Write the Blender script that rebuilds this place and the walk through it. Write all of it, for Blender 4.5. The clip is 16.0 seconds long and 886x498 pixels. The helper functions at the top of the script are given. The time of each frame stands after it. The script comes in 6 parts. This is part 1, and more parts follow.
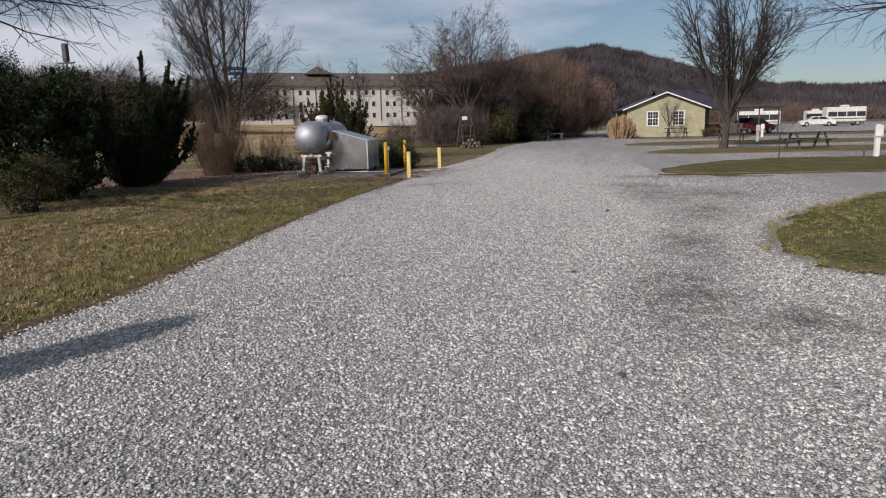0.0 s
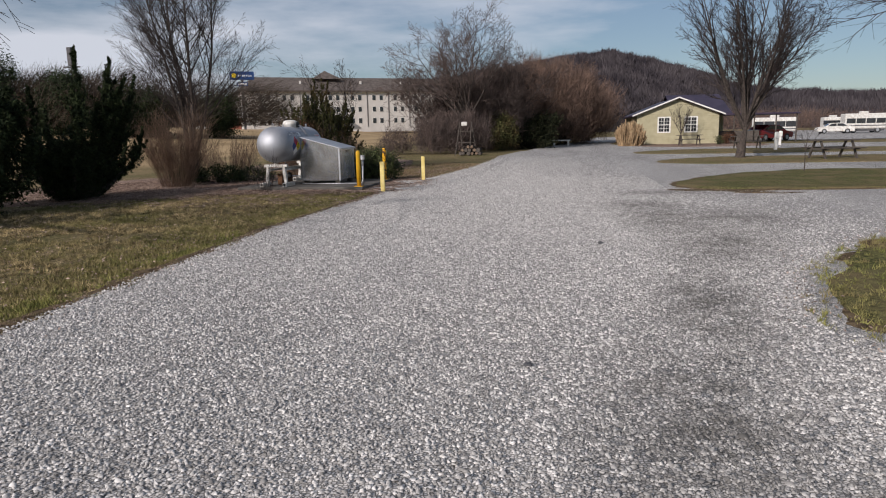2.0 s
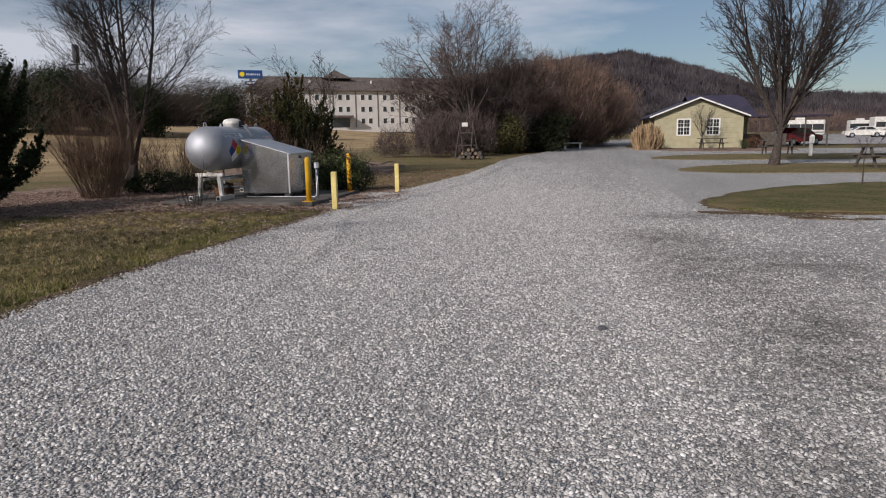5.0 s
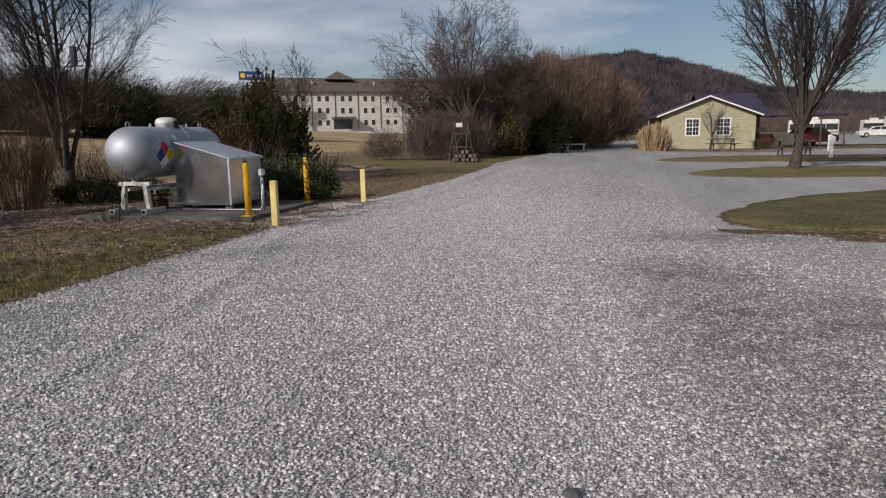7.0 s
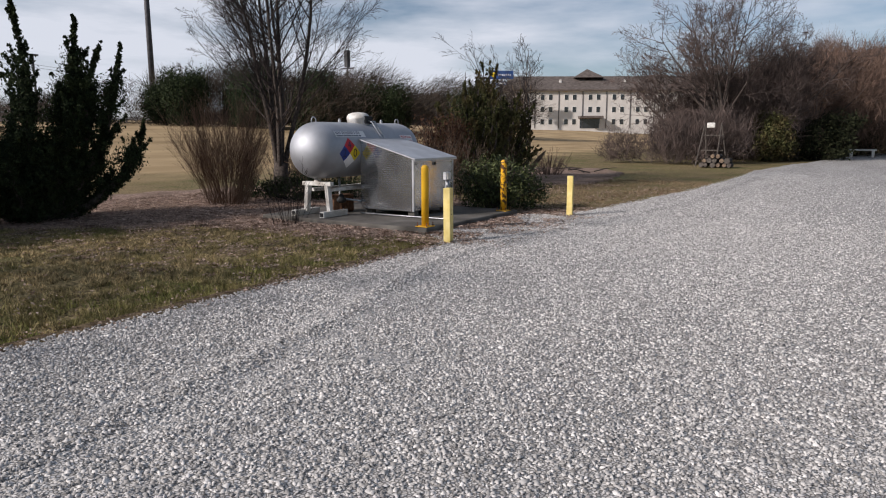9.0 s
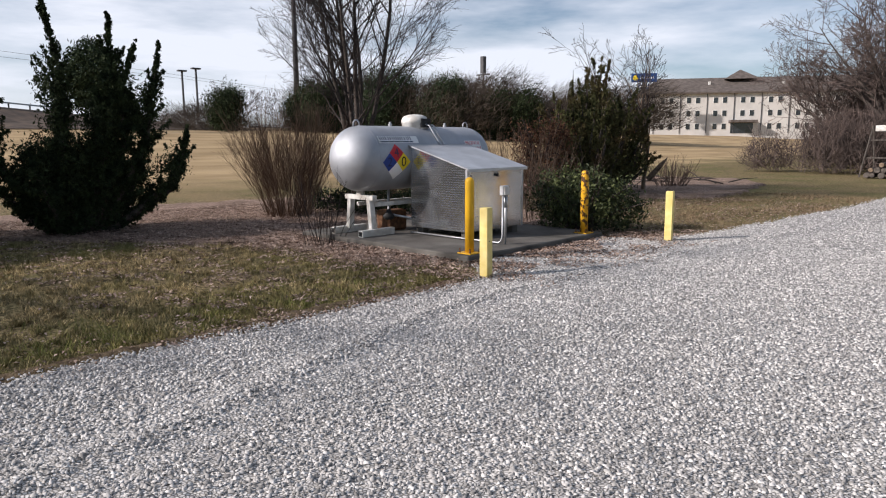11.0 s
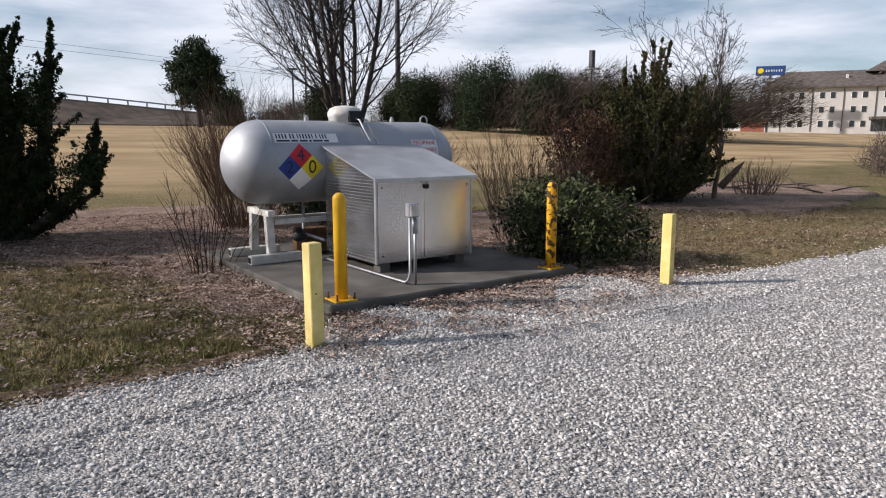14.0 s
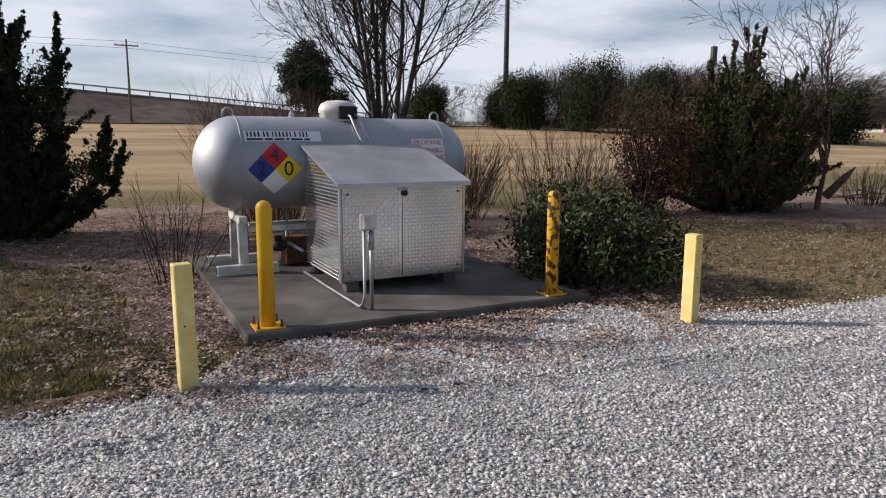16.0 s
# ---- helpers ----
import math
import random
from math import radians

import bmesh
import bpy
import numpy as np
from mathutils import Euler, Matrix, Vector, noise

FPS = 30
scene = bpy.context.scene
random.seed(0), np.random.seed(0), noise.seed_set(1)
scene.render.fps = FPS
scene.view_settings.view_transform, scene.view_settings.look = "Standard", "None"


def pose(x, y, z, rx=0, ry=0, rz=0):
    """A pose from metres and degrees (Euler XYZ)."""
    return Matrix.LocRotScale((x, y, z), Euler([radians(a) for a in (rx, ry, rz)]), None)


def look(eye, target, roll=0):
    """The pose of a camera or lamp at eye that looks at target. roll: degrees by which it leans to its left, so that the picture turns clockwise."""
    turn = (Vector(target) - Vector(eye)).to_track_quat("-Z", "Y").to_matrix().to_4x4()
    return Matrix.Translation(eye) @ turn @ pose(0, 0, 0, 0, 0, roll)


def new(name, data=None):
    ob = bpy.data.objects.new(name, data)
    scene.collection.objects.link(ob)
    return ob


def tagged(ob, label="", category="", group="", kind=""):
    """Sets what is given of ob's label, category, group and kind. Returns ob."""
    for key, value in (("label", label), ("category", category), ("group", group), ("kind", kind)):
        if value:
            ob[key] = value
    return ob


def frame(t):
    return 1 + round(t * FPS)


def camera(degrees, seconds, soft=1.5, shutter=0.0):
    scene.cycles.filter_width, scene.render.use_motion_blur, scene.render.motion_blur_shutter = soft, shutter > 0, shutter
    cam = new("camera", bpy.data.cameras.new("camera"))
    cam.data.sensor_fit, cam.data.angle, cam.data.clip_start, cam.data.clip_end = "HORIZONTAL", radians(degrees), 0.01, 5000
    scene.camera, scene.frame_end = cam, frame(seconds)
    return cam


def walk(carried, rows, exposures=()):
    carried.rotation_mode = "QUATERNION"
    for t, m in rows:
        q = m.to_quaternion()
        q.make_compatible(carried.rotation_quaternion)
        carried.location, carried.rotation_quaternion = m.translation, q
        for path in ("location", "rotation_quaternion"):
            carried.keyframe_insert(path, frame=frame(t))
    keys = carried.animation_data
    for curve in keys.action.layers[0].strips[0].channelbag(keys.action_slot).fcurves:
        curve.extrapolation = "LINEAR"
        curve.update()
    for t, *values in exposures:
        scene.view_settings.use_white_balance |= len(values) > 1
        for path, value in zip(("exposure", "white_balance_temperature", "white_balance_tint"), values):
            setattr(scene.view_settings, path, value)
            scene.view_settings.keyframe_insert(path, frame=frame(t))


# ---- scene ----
cam = camera(66.5, 16.0, soft=1.1)
PATH = [
    (0, (0.633, 0.272, 1.499), (0.295, 2.209, 1.138), -1.4),
    (0.5, (0.761, 0.918, 1.498), (0.415, 2.857, 1.149), -1.4),
    (1, (0.817, 1.573, 1.479), (0.459, 3.509, 1.128), -1.1),
    (1.5, (0.967, 2.231, 1.496), (0.605, 4.167, 1.152), -1.2),
    (2, (1.033, 2.824, 1.508), (0.664, 4.759, 1.163), -1.2),
    (2.5, (1.068, 3.468, 1.523), (0.698, 5.403, 1.179), -1.1),
    (3, (1.056, 4.075, 1.534), (0.659, 6.005, 1.19), -0.8),
    (3.5, (1.036, 4.737, 1.539), (0.626, 6.664, 1.194), -1.0),
    (3.7, (1.067, 5.021, 1.537), (0.659, 6.948, 1.191), -0.8),
    (5.8, (1.387, 7.553, 1.498), (0.977, 9.48, 1.158), -0.9),
    (6, (1.422, 7.82, 1.483), (1.016, 9.749, 1.143), -1.1),
    (6.5, (1.473, 8.438, 1.456), (1.056, 10.364, 1.117), -0.8),
    (7, (1.475, 9.101, 1.491), (1.048, 11.025, 1.153), -1.0),
    (7.5, (1.48, 9.691, 1.502), (0.969, 11.596, 1.169), -0.7),
    (8, (1.427, 10.317, 1.537), (0.772, 12.176, 1.198), -0.7),
    (8.5, (1.443, 10.936, 1.519), (0.552, 12.695, 1.187), -0.4),
    (9, (1.342, 11.527, 1.492), (0.272, 13.183, 1.158), -0.1),
    (9.5, (1.363, 12.133, 1.482), (0.197, 13.725, 1.158), -0.7),
    (9.7, (1.36, 12.354, 1.497), (0.14, 13.905, 1.173), -0.5),
    (11.8, (0.966, 14.833, 1.466), (-0.514, 16.14, 1.148), -0.4),
    (12, (0.946, 15.06, 1.49), (-0.571, 16.322, 1.167), -0.3),
    (12.5, (0.832, 15.638, 1.474), (-0.742, 16.827, 1.142), -0.0),
    (13, (0.891, 16.271, 1.502), (-0.697, 17.443, 1.179), -0.4),
    (13.5, (0.81, 16.791, 1.497), (-0.781, 17.956, 1.166), 0.1),
    (14, (0.737, 17.34, 1.499), (-0.86, 18.5, 1.176), -0.0),
    (14.5, (0.675, 17.844, 1.504), (-0.928, 18.996, 1.178), 0.0),
    (15, (0.55, 18.322, 1.502), (-1.059, 19.465, 1.178), -0.1),
    (15.5, (0.591, 18.728, 1.502), (-1.082, 19.777, 1.19), -0.1),
    (16, (0.468, 19.004, 1.49), (-1.297, 19.887, 1.167), 0.3),
]
walk(cam, [(t, look(eye, target, roll)) for t, eye, target, roll in PATH],
     exposures=((0, -0.34), (2, -0.3), (5, -0.4), (7, -0.44), (9, -0.12), (12.5, 0.28), (14.5, 0.12), (16, 0.0)))

# ---- sky, sun, exposure ----
SUN_EL, SUN_DIR = radians(27), Vector((-0.47, -0.88, 0)).normalized()
world = bpy.data.worlds.new("sky")
scene.world = world
world.use_nodes = True
wn, wl = world.node_tree.nodes, world.node_tree.links
wn.clear()
sky = wn.new("ShaderNodeTexSky")
sky.sky_type = "NISHITA"
sky.sun_disc = False
sky.sun_elevation = SUN_EL
sky.sun_rotation = math.atan2(SUN_DIR.x, SUN_DIR.y)
sky.air_density, sky.dust_density, sky.ozone_density = 1.0, 0.35, 4.0
coord = wn.new("ShaderNodeTexCoord")
stretch = wn.new("ShaderNodeMapping")
stretch.inputs["Scale"].default_value = (1.0, 1.0, 5.0)
stretch.inputs["Location"].default_value = (0.35, 0.1, 0.0)
cloud = wn.new("ShaderNodeTexNoise")
cloud.inputs["Scale"].default_value, cloud.inputs["Detail"].default_value, cloud.inputs["Roughness"].default_value = 2.0, 8, 0.55
ramp = wn.new("ShaderNodeValToRGB")
ramp.color_ramp.elements[0].position, ramp.color_ramp.elements[0].color = 0.46, (0.14, 0.14, 0.14, 1)
ramp.color_ramp.elements[1].position, ramp.color_ramp.elements[1].color = 0.68, (0.93, 0.93, 0.93, 1)
mix = wn.new("ShaderNodeMix")
mix.data_type = "RGBA"
mix.inputs[7].default_value = (10.6, 11.0, 12.35, 1)
back = wn.new("ShaderNodeBackground")
back.inputs["Strength"].default_value = 0.075
out = wn.new("ShaderNodeOutputWorld")
wl.new(coord.outputs["Generated"], stretch.inputs["Vector"])
wl.new(stretch.outputs["Vector"], cloud.inputs["Vector"])
# the cloud bank thickens towards the west
west = wn.new("ShaderNodeVectorMath")
west.operation = "DOT_PRODUCT"
west.inputs[1].default_value = (-0.17, -0.06, 0.0)
wl.new(coord.outputs["Generated"], west.inputs[0])
bank_sum = wn.new("ShaderNodeMath")
bank_sum.operation = "ADD"
wl.new(cloud.outputs["Fac"], bank_sum.inputs[0])
wl.new(west.outputs["Value"], bank_sum.inputs[1])
wl.new(bank_sum.outputs["Value"], ramp.inputs["Fac"])
wl.new(ramp.outputs["Color"], mix.inputs["Factor"])
wl.new(sky.outputs["Color"], mix.inputs[6])
wl.new(mix.outputs[2], back.inputs["Color"])
wl.new(back.outputs["Background"], out.inputs["Surface"])
sun = new("sun", bpy.data.lights.new("sun", "SUN"))
sun.data.energy, sun.data.angle, sun.data.color = 5.0, radians(1.3), (0.99, 0.902, 0.873)
sun.matrix_world = look(SUN_DIR * math.cos(SUN_EL) * 50 + Vector((0, 0, math.sin(SUN_EL) * 50)), (0, 0, 0))


# ---- materials ----
def surface(name, dark, light, scale=8.0, rough=0.85, metal=0.0, bump=0.15, fine=60.0, patch=None, patch_scale=0.4, amount=0.5, spec=0.3, island=0.0, rim=(0.42, 0.66)):
    """A procedural surface: fine grain between two colours, large patches of a third, relief."""
    m = bpy.data.materials.new(name)
    m.use_nodes = True
    n, l = m.node_tree.nodes, m.node_tree.links
    b = n["Principled BSDF"]
    b.inputs["Roughness"].default_value, b.inputs["Metallic"].default_value = rough, metal
    b.inputs["Specular IOR Level"].default_value = spec
    g = n.new("ShaderNodeNewGeometry")
    a = n.new("ShaderNodeTexNoise")
    a.inputs["Scale"].default_value, a.inputs["Detail"].default_value = scale, 6
    l.new(g.outputs["Position"], a.inputs["Vector"])
    r = n.new("ShaderNodeValToRGB")
    r.color_ramp.elements[0].position, r.color_ramp.elements[1].position = 0.35, 0.65
    r.color_ramp.elements[0].color, r.color_ramp.elements[1].color = (*dark, 1), (*light, 1)
    l.new(a.outputs["Fac"], r.inputs["Fac"])
    colour = r.outputs["Color"]
    if island:
        mi = n.new("ShaderNodeMix")
        mi.data_type = "RGBA"
        mi.blend_type = "MULTIPLY"
        mi.inputs["Factor"].default_value = 1.0
        sc = n.new("ShaderNodeMapRange")
        sc.inputs["To Min"].default_value, sc.inputs["To Max"].default_value = 1 - island, 1 + island
        l.new(g.outputs["Random Per Island"], sc.inputs["Value"])
        l.new(colour, mi.inputs[6])
        l.new(sc.outputs["Result"], mi.inputs[7])
        colour = mi.outputs[2]
    if patch:
        p = n.new("ShaderNodeTexNoise")
        p.inputs["Scale"].default_value, p.inputs["Detail"].default_value = patch_scale, 4
        l.new(g.outputs["Position"], p.inputs["Vector"])
        pr = n.new("ShaderNodeValToRGB")
        pr.color_ramp.elements[0].position, pr.color_ramp.elements[1].position = rim
        pr.color_ramp.elements[1].color = (amount, amount, amount, 1)
        l.new(p.outputs["Fac"], pr.inputs["Fac"])
        mx = n.new("ShaderNodeMix")
        mx.data_type = "RGBA"
        mx.inputs[7].default_value = (*patch, 1)
        l.new(pr.outputs["Color"], mx.inputs["Factor"])
        l.new(colour, mx.inputs[6])
        colour = mx.outputs[2]
    l.new(colour, b.inputs["Base Color"])
    if bump:
        f = n.new("ShaderNodeTexNoise")
        f.inputs["Scale"].default_value, f.inputs["Detail"].default_value = fine, 4
        l.new(g.outputs["Position"], f.inputs["Vector"])
        bp = n.new("ShaderNodeBump")
        bp.inputs["Strength"].default_value, bp.inputs["Distance"].default_value = bump, 0.02
        l.new(f.outputs["Fac"], bp.inputs["Height"])
        l.new(bp.outputs["Normal"], b.inputs["Normal"])
    return m


def gravel_material(name, cell, stone_dark, stone_light, gap):
    """Crushed stone: angular chips, each tilted and toned by its own cell, with dark gaps between."""
    m = bpy.data.materials.new(name)
    m.use_nodes = True
    n, l = m.node_tree.nodes, m.node_tree.links
    b = n["Principled BSDF"]
    b.inputs["Roughness"].default_value, b.inputs["Specular IOR Level"].default_value = 0.9, 0.15
    g = n.new("ShaderNodeNewGeometry")
    flat = n.new("ShaderNodeVectorMath")
    flat.operation = "MULTIPLY"
    flat.inputs[1].default_value = (1, 1, 0)
    l.new(g.outputs["Position"], flat.inputs[0])
    warp = n.new("ShaderNodeTexNoise")
    warp.inputs["Scale"].default_value = cell * 0.8
    l.new(flat.outputs["Vector"], warp.inputs["Vector"])
    bend = n.new("ShaderNodeVectorMath")
    bend.operation = "MULTIPLY_ADD"
    bend.inputs[1].default_value = (0.012, 0.012, 0)
    l.new(warp.outputs["Color"], bend.inputs[0])
    l.new(flat.outputs["Vector"], bend.inputs[2])
    v = n.new("ShaderNodeTexVoronoi")
    rim = n.new("ShaderNodeTexVoronoi")
    rim.feature = "DISTANCE_TO_EDGE"
    for q in (v, rim):
        q.voronoi_dimensions = "2D"
        q.inputs["Scale"].default_value = cell
        l.new(bend.outputs["Vector"], q.inputs["Vector"])
    hue = n.new("ShaderNodeSeparateColor")
    l.new(v.outputs["Color"], hue.inputs["Color"])
    r = n.new("ShaderNodeValToRGB")
    r.color_ramp.elements[0].color, r.color_ramp.elements[1].color = (*stone_dark, 1), (*stone_light, 1)
    l.new(hue.outputs["Red"], r.inputs["Fac"])
    edge = n.new("ShaderNodeMapRange")
    edge.inputs["From Min"].default_value, edge.inputs["From Max"].default_value = 0.24, 0.05
    l.new(rim.outputs["Distance"], edge.inputs["Value"])
    mx = n.new("ShaderNodeMix")
    mx.data_type = "RGBA"
    mx.inputs[7].default_value = (*gap, 1)
    l.new(edge.outputs["Result"], mx.inputs["Factor"])
    l.new(r.outputs["Color"], mx.inputs[6])
    # wheel tracks, damp and fine dust
    mp = n.new("ShaderNodeMapping")
    mp.inputs["Scale"].default_value = (0.75, 0.12, 1)
    l.new(g.outputs["Position"], mp.inputs["Vector"])
    p = n.new("ShaderNodeTexNoise")
    p.inputs["Scale"].default_value, p.inputs["Detail"].default_value = 1.0, 6
    l.new(mp.outputs["Vector"], p.inputs["Vector"])
    pr = n.new("ShaderNodeMapRange")
    pr.inputs["From Min"].default_value, pr.inputs["From Max"].default_value = 0.35, 0.68
    pr.inputs["To Min"].default_value, pr.inputs["To Max"].default_value = 1.08, 0.84
    l.new(p.outputs["Fac"], pr.inputs["Value"])
    mu = n.new("ShaderNodeMix")
    mu.data_type, mu.blend_type = "RGBA", "MULTIPLY"
    mu.inputs["Factor"].default_value = 1.0
    l.new(mx.outputs[2], mu.inputs[6])
    l.new(pr.outputs["Result"], mu.inputs[7])
    l.new(mu.outputs[2], b.inputs["Base Color"])
    # each chip lies at its own tilt
    tilt = n.new("ShaderNodeVectorMath")
    tilt.operation = "MULTIPLY_ADD"
    tilt.inputs[1].default_value = (0.85, 0.85, 0.0)
    l.new(v.outputs["Color"], tilt.inputs[0])
    tilt.inputs[2].default_value = (-0.425, -0.425, 0.0)
    lean = n.new("ShaderNodeVectorMath")
    lean.operation = "ADD"
    l.new(g.outputs["Normal"], lean.inputs[0])
    l.new(tilt.outputs["Vector"], lean.inputs[1])
    unit = n.new("ShaderNodeVectorMath")
    unit.operation = "NORMALIZE"
    l.new(lean.outputs["Vector"], unit.inputs[0])
    l.new(unit.outputs["Vector"], b.inputs["Normal"])
    return m


def stain(m):
    """Dark oily and damp stains where vehicles turn off the drive."""
    n, l = m.node_tree.nodes, m.node_tree.links
    b = n["Principled BSDF"]
    was = b.inputs["Base Color"].links[0].from_socket
    g = n.new("ShaderNodeNewGeometry")
    total = None
    for cx, cy, sx, sy, turn in ((1.75, 6.3, 0.5, 1.5, -0.15), (2.2, 8.6, 0.45, 1.7, -0.1), (2.45, 5.4, 0.7, 0.5, 0.2), (3.0, 11.9, 0.7, 1.6, -0.25), (2.6, 14.4, 0.7, 2.0, 0.0), (3.3, 18.9, 1.2, 0.55, 0.1), (2.4, 16.3, 0.8, 0.8, 0.0), (3.7, 14.6, 0.9, 1.2, 0.2)):
        mp = n.new("ShaderNodeMapping")
        mp.vector_type = "TEXTURE"
        mp.inputs["Location"].default_value = (cx, cy, 0)
        mp.inputs["Rotation"].default_value = (0, 0, turn)
        mp.inputs["Scale"].default_value = (sx, sy, 10)
        l.new(g.outputs["Position"], mp.inputs["Vector"])
        d = n.new("ShaderNodeVectorMath")
        d.operation = "LENGTH"
        l.new(mp.outputs["Vector"], d.inputs[0])
        r = n.new("ShaderNodeMapRange")
        r.inputs["From Min"].default_value, r.inputs["From Max"].default_value = 1.5, 0.2
        l.new(d.outputs["Value"], r.inputs["Value"])
        if total is None:
            total = r.outputs["Result"]
        else:
            a = n.new("ShaderNodeMath")
            a.operation = "MAXIMUM"
            l.new(total, a.inputs[0])
            l.new(r.outputs["Result"], a.inputs[1])
            total = a.outputs["Value"]
    w = n.new("ShaderNodeTexNoise")
    w.inputs["Scale"].default_value, w.inputs["Detail"].default_value = 3.0, 10
    w.inputs["Roughness"].default_value = 0.85
    l.new(g.outputs["Position"], w.inputs["Vector"])
    wr = n.new("ShaderNodeMapRange")
    wr.inputs["From Min"].default_value, wr.inputs["From Max"].default_value = 0.38, 0.56
    l.new(w.outputs["Fac"], wr.inputs["Value"])
    k = n.new("ShaderNodeMath")
    k.operation = "MULTIPLY"
    l.new(total, k.inputs[0])
    l.new(wr.outputs["Result"], k.inputs[1])
    k2 = n.new("ShaderNodeMath")
    k2.operation = "MULTIPLY"
    k2.inputs[1].default_value = 0.74
    l.new(k.outputs["Value"], k2.inputs[0])
    mx = n.new("ShaderNodeMix")
    mx.data_type = "RGBA"
    mx.inputs[7].default_value = (0.08, 0.076, 0.068, 1)
    l.new(k2.outputs["Value"], mx.inputs["Factor"])
    l.new(was, mx.inputs[6])
    l.new(mx.outputs[2], b.inputs["Base Color"])
    return m


M_GRAVEL = stain(gravel_material("crushed limestone", 54, (0.38, 0.367, 0.35), (0.76, 0.735, 0.70), (0.12, 0.115, 0.106)))
M_STONE = stain(surface("limestone chips", (0.37, 0.358, 0.34), (0.53, 0.512, 0.487), 14, 0.95, island=0.55, bump=0, spec=0.15))
M_GRASS = surface("winter turf", (0.042, 0.032, 0.016), (0.33, 0.255, 0.135), 24, 0.95, bump=1.0, fine=60, patch=(0.085, 0.10, 0.028), patch_scale=0.55, amount=0.5, spec=0.1)
M_ISLAND = surface("greener island turf", (0.035, 0.038, 0.013), (0.16, 0.155, 0.06), 22, 0.95, bump=1.0, fine=60, patch=(0.17, 0.13, 0.07), patch_scale=1.1, amount=0.85, spec=0.1)
M_BLADE = surface("grass blades", (0.10, 0.077, 0.036), (0.54, 0.425, 0.23), 7, 0.9, bump=0, patch=(0.14, 0.15, 0.04), patch_scale=0.6, amount=0.65, island=0.6, spec=0.15)
M_DRY = surface("dry brown grass blades", (0.075, 0.052, 0.031), (0.37, 0.275, 0.175), 13, 0.9, bump=0, island=0.45, patch=(0.16, 0.14, 0.07), patch_scale=0.5, amount=0.6, spec=0.1)
M_EDGE = surface("greener edge grass", (0.10, 0.115, 0.03), (0.29, 0.275, 0.095), 6, 0.9, bump=0, island=0.5, patch=(0.20, 0.15, 0.08), patch_scale=1.2, amount=0.7, spec=0.15)
M_MULCH = surface("leaf litter and bark mulch", (0.13, 0.09, 0.068), (0.40, 0.29, 0.228), 22, 0.95, bump=0.8, fine=60, patch=(0.10, 0.07, 0.05), patch_scale=1.2, amount=0.6, spec=0.1)
M_LEAF = surface("dead leaves", (0.13, 0.082, 0.06), (0.52, 0.40, 0.325), 6, 0.9, bump=0, island=0.4, spec=0.1)
M_SOIL = surface("bare soil edge", (0.06, 0.042, 0.026), (0.17, 0.125, 0.075), 12, 0.95, bump=0.8, fine=50, spec=0.1)
M_CONCRETE = surface("stained concrete", (0.06, 0.055, 0.047), (0.165, 0.153, 0.135), 1.8, 0.9, bump=0.25, fine=90, patch=(0.10, 0.09, 0.08), patch_scale=1.3, amount=0.6)
M_SILVER = surface("aluminium paint", (0.38, 0.394, 0.418), (0.48, 0.497, 0.527), 3, 0.64, metal=0.85, bump=0.03, fine=40, patch=(0.40, 0.40, 0.40), patch_scale=2.0, amount=0.35)
M_PLATE = surface("aluminium tread plate", (0.56, 0.565, 0.575), (0.72, 0.725, 0.735), 5, 0.17, metal=0.95, bump=0.04, fine=50, patch=(0.42, 0.41, 0.39), patch_scale=2.5, amount=0.5)
M_SHEET = surface("grey sheet metal roof", (0.44, 0.45, 0.47), (0.56, 0.57, 0.59), 4, 0.42, metal=0.8, bump=0.03, fine=30, patch=(0.36, 0.36, 0.36), patch_scale=1.5, amount=0.4)
M_GALV = surface("galvanised steel", (0.36, 0.37, 0.38), (0.52, 0.53, 0.54), 12, 0.5, metal=0.85, bump=0.05, fine=80)
M_WHITE = surface("weathered white paint", (0.55, 0.54, 0.50), (0.76, 0.75, 0.71), 9, 0.6, bump=0.08, fine=60, patch=(0.32, 0.26, 0.19), patch_scale=5, amount=0.5)
M_TRIM = surface("white trim paint", (0.66, 0.65, 0.60), (0.78, 0.77, 0.72), 4, 0.6, bump=0.03)
M_YELLOW = surface("safety yellow enamel", (0.72, 0.38, 0.02), (0.86, 0.50, 0.03), 6, 0.45, bump=0.04, fine=40)
M_YELLOW_WORN = surface("flaking safety yellow enamel", (0.66, 0.33, 0.015), (0.82, 0.46, 0.03), 6, 0.5, bump=0.15, fine=40, patch=(0.09, 0.045, 0.018), patch_scale=20, amount=1.0, rim=(0.51, 0.56))
M_PALE = surface("pale yellow painted timber", (0.74, 0.58, 0.19), (0.85, 0.70, 0.30), 9, 0.7, bump=0.15, fine=50, patch=(0.62, 0.48, 0.17), patch_scale=3, amount=0.4)
M_BLACK = surface("black rubber", (0.012, 0.012, 0.012), (0.03, 0.03, 0.03), 9, 0.7, bump=0.05)
M_RUST = surface("rusted steel", (0.09, 0.045, 0.025), (0.20, 0.10, 0.05), 20, 0.85, bump=0.2)
M_BARK = surface("grey brown bark", (0.032, 0.026, 0.022), (0.095, 0.077, 0.066), 16, 0.95, bump=0.5, fine=45)
M_TWIG = surface("bare twigs", (0.022, 0.017, 0.016), (0.055, 0.043, 0.039), 3, 0.9, bump=0, island=0.25)
M_TWIG_RED = surface("red brown brush", (0.085, 0.056, 0.043), (0.20, 0.132, 0.098), 0.7, 0.9, bump=0, island=0.35)
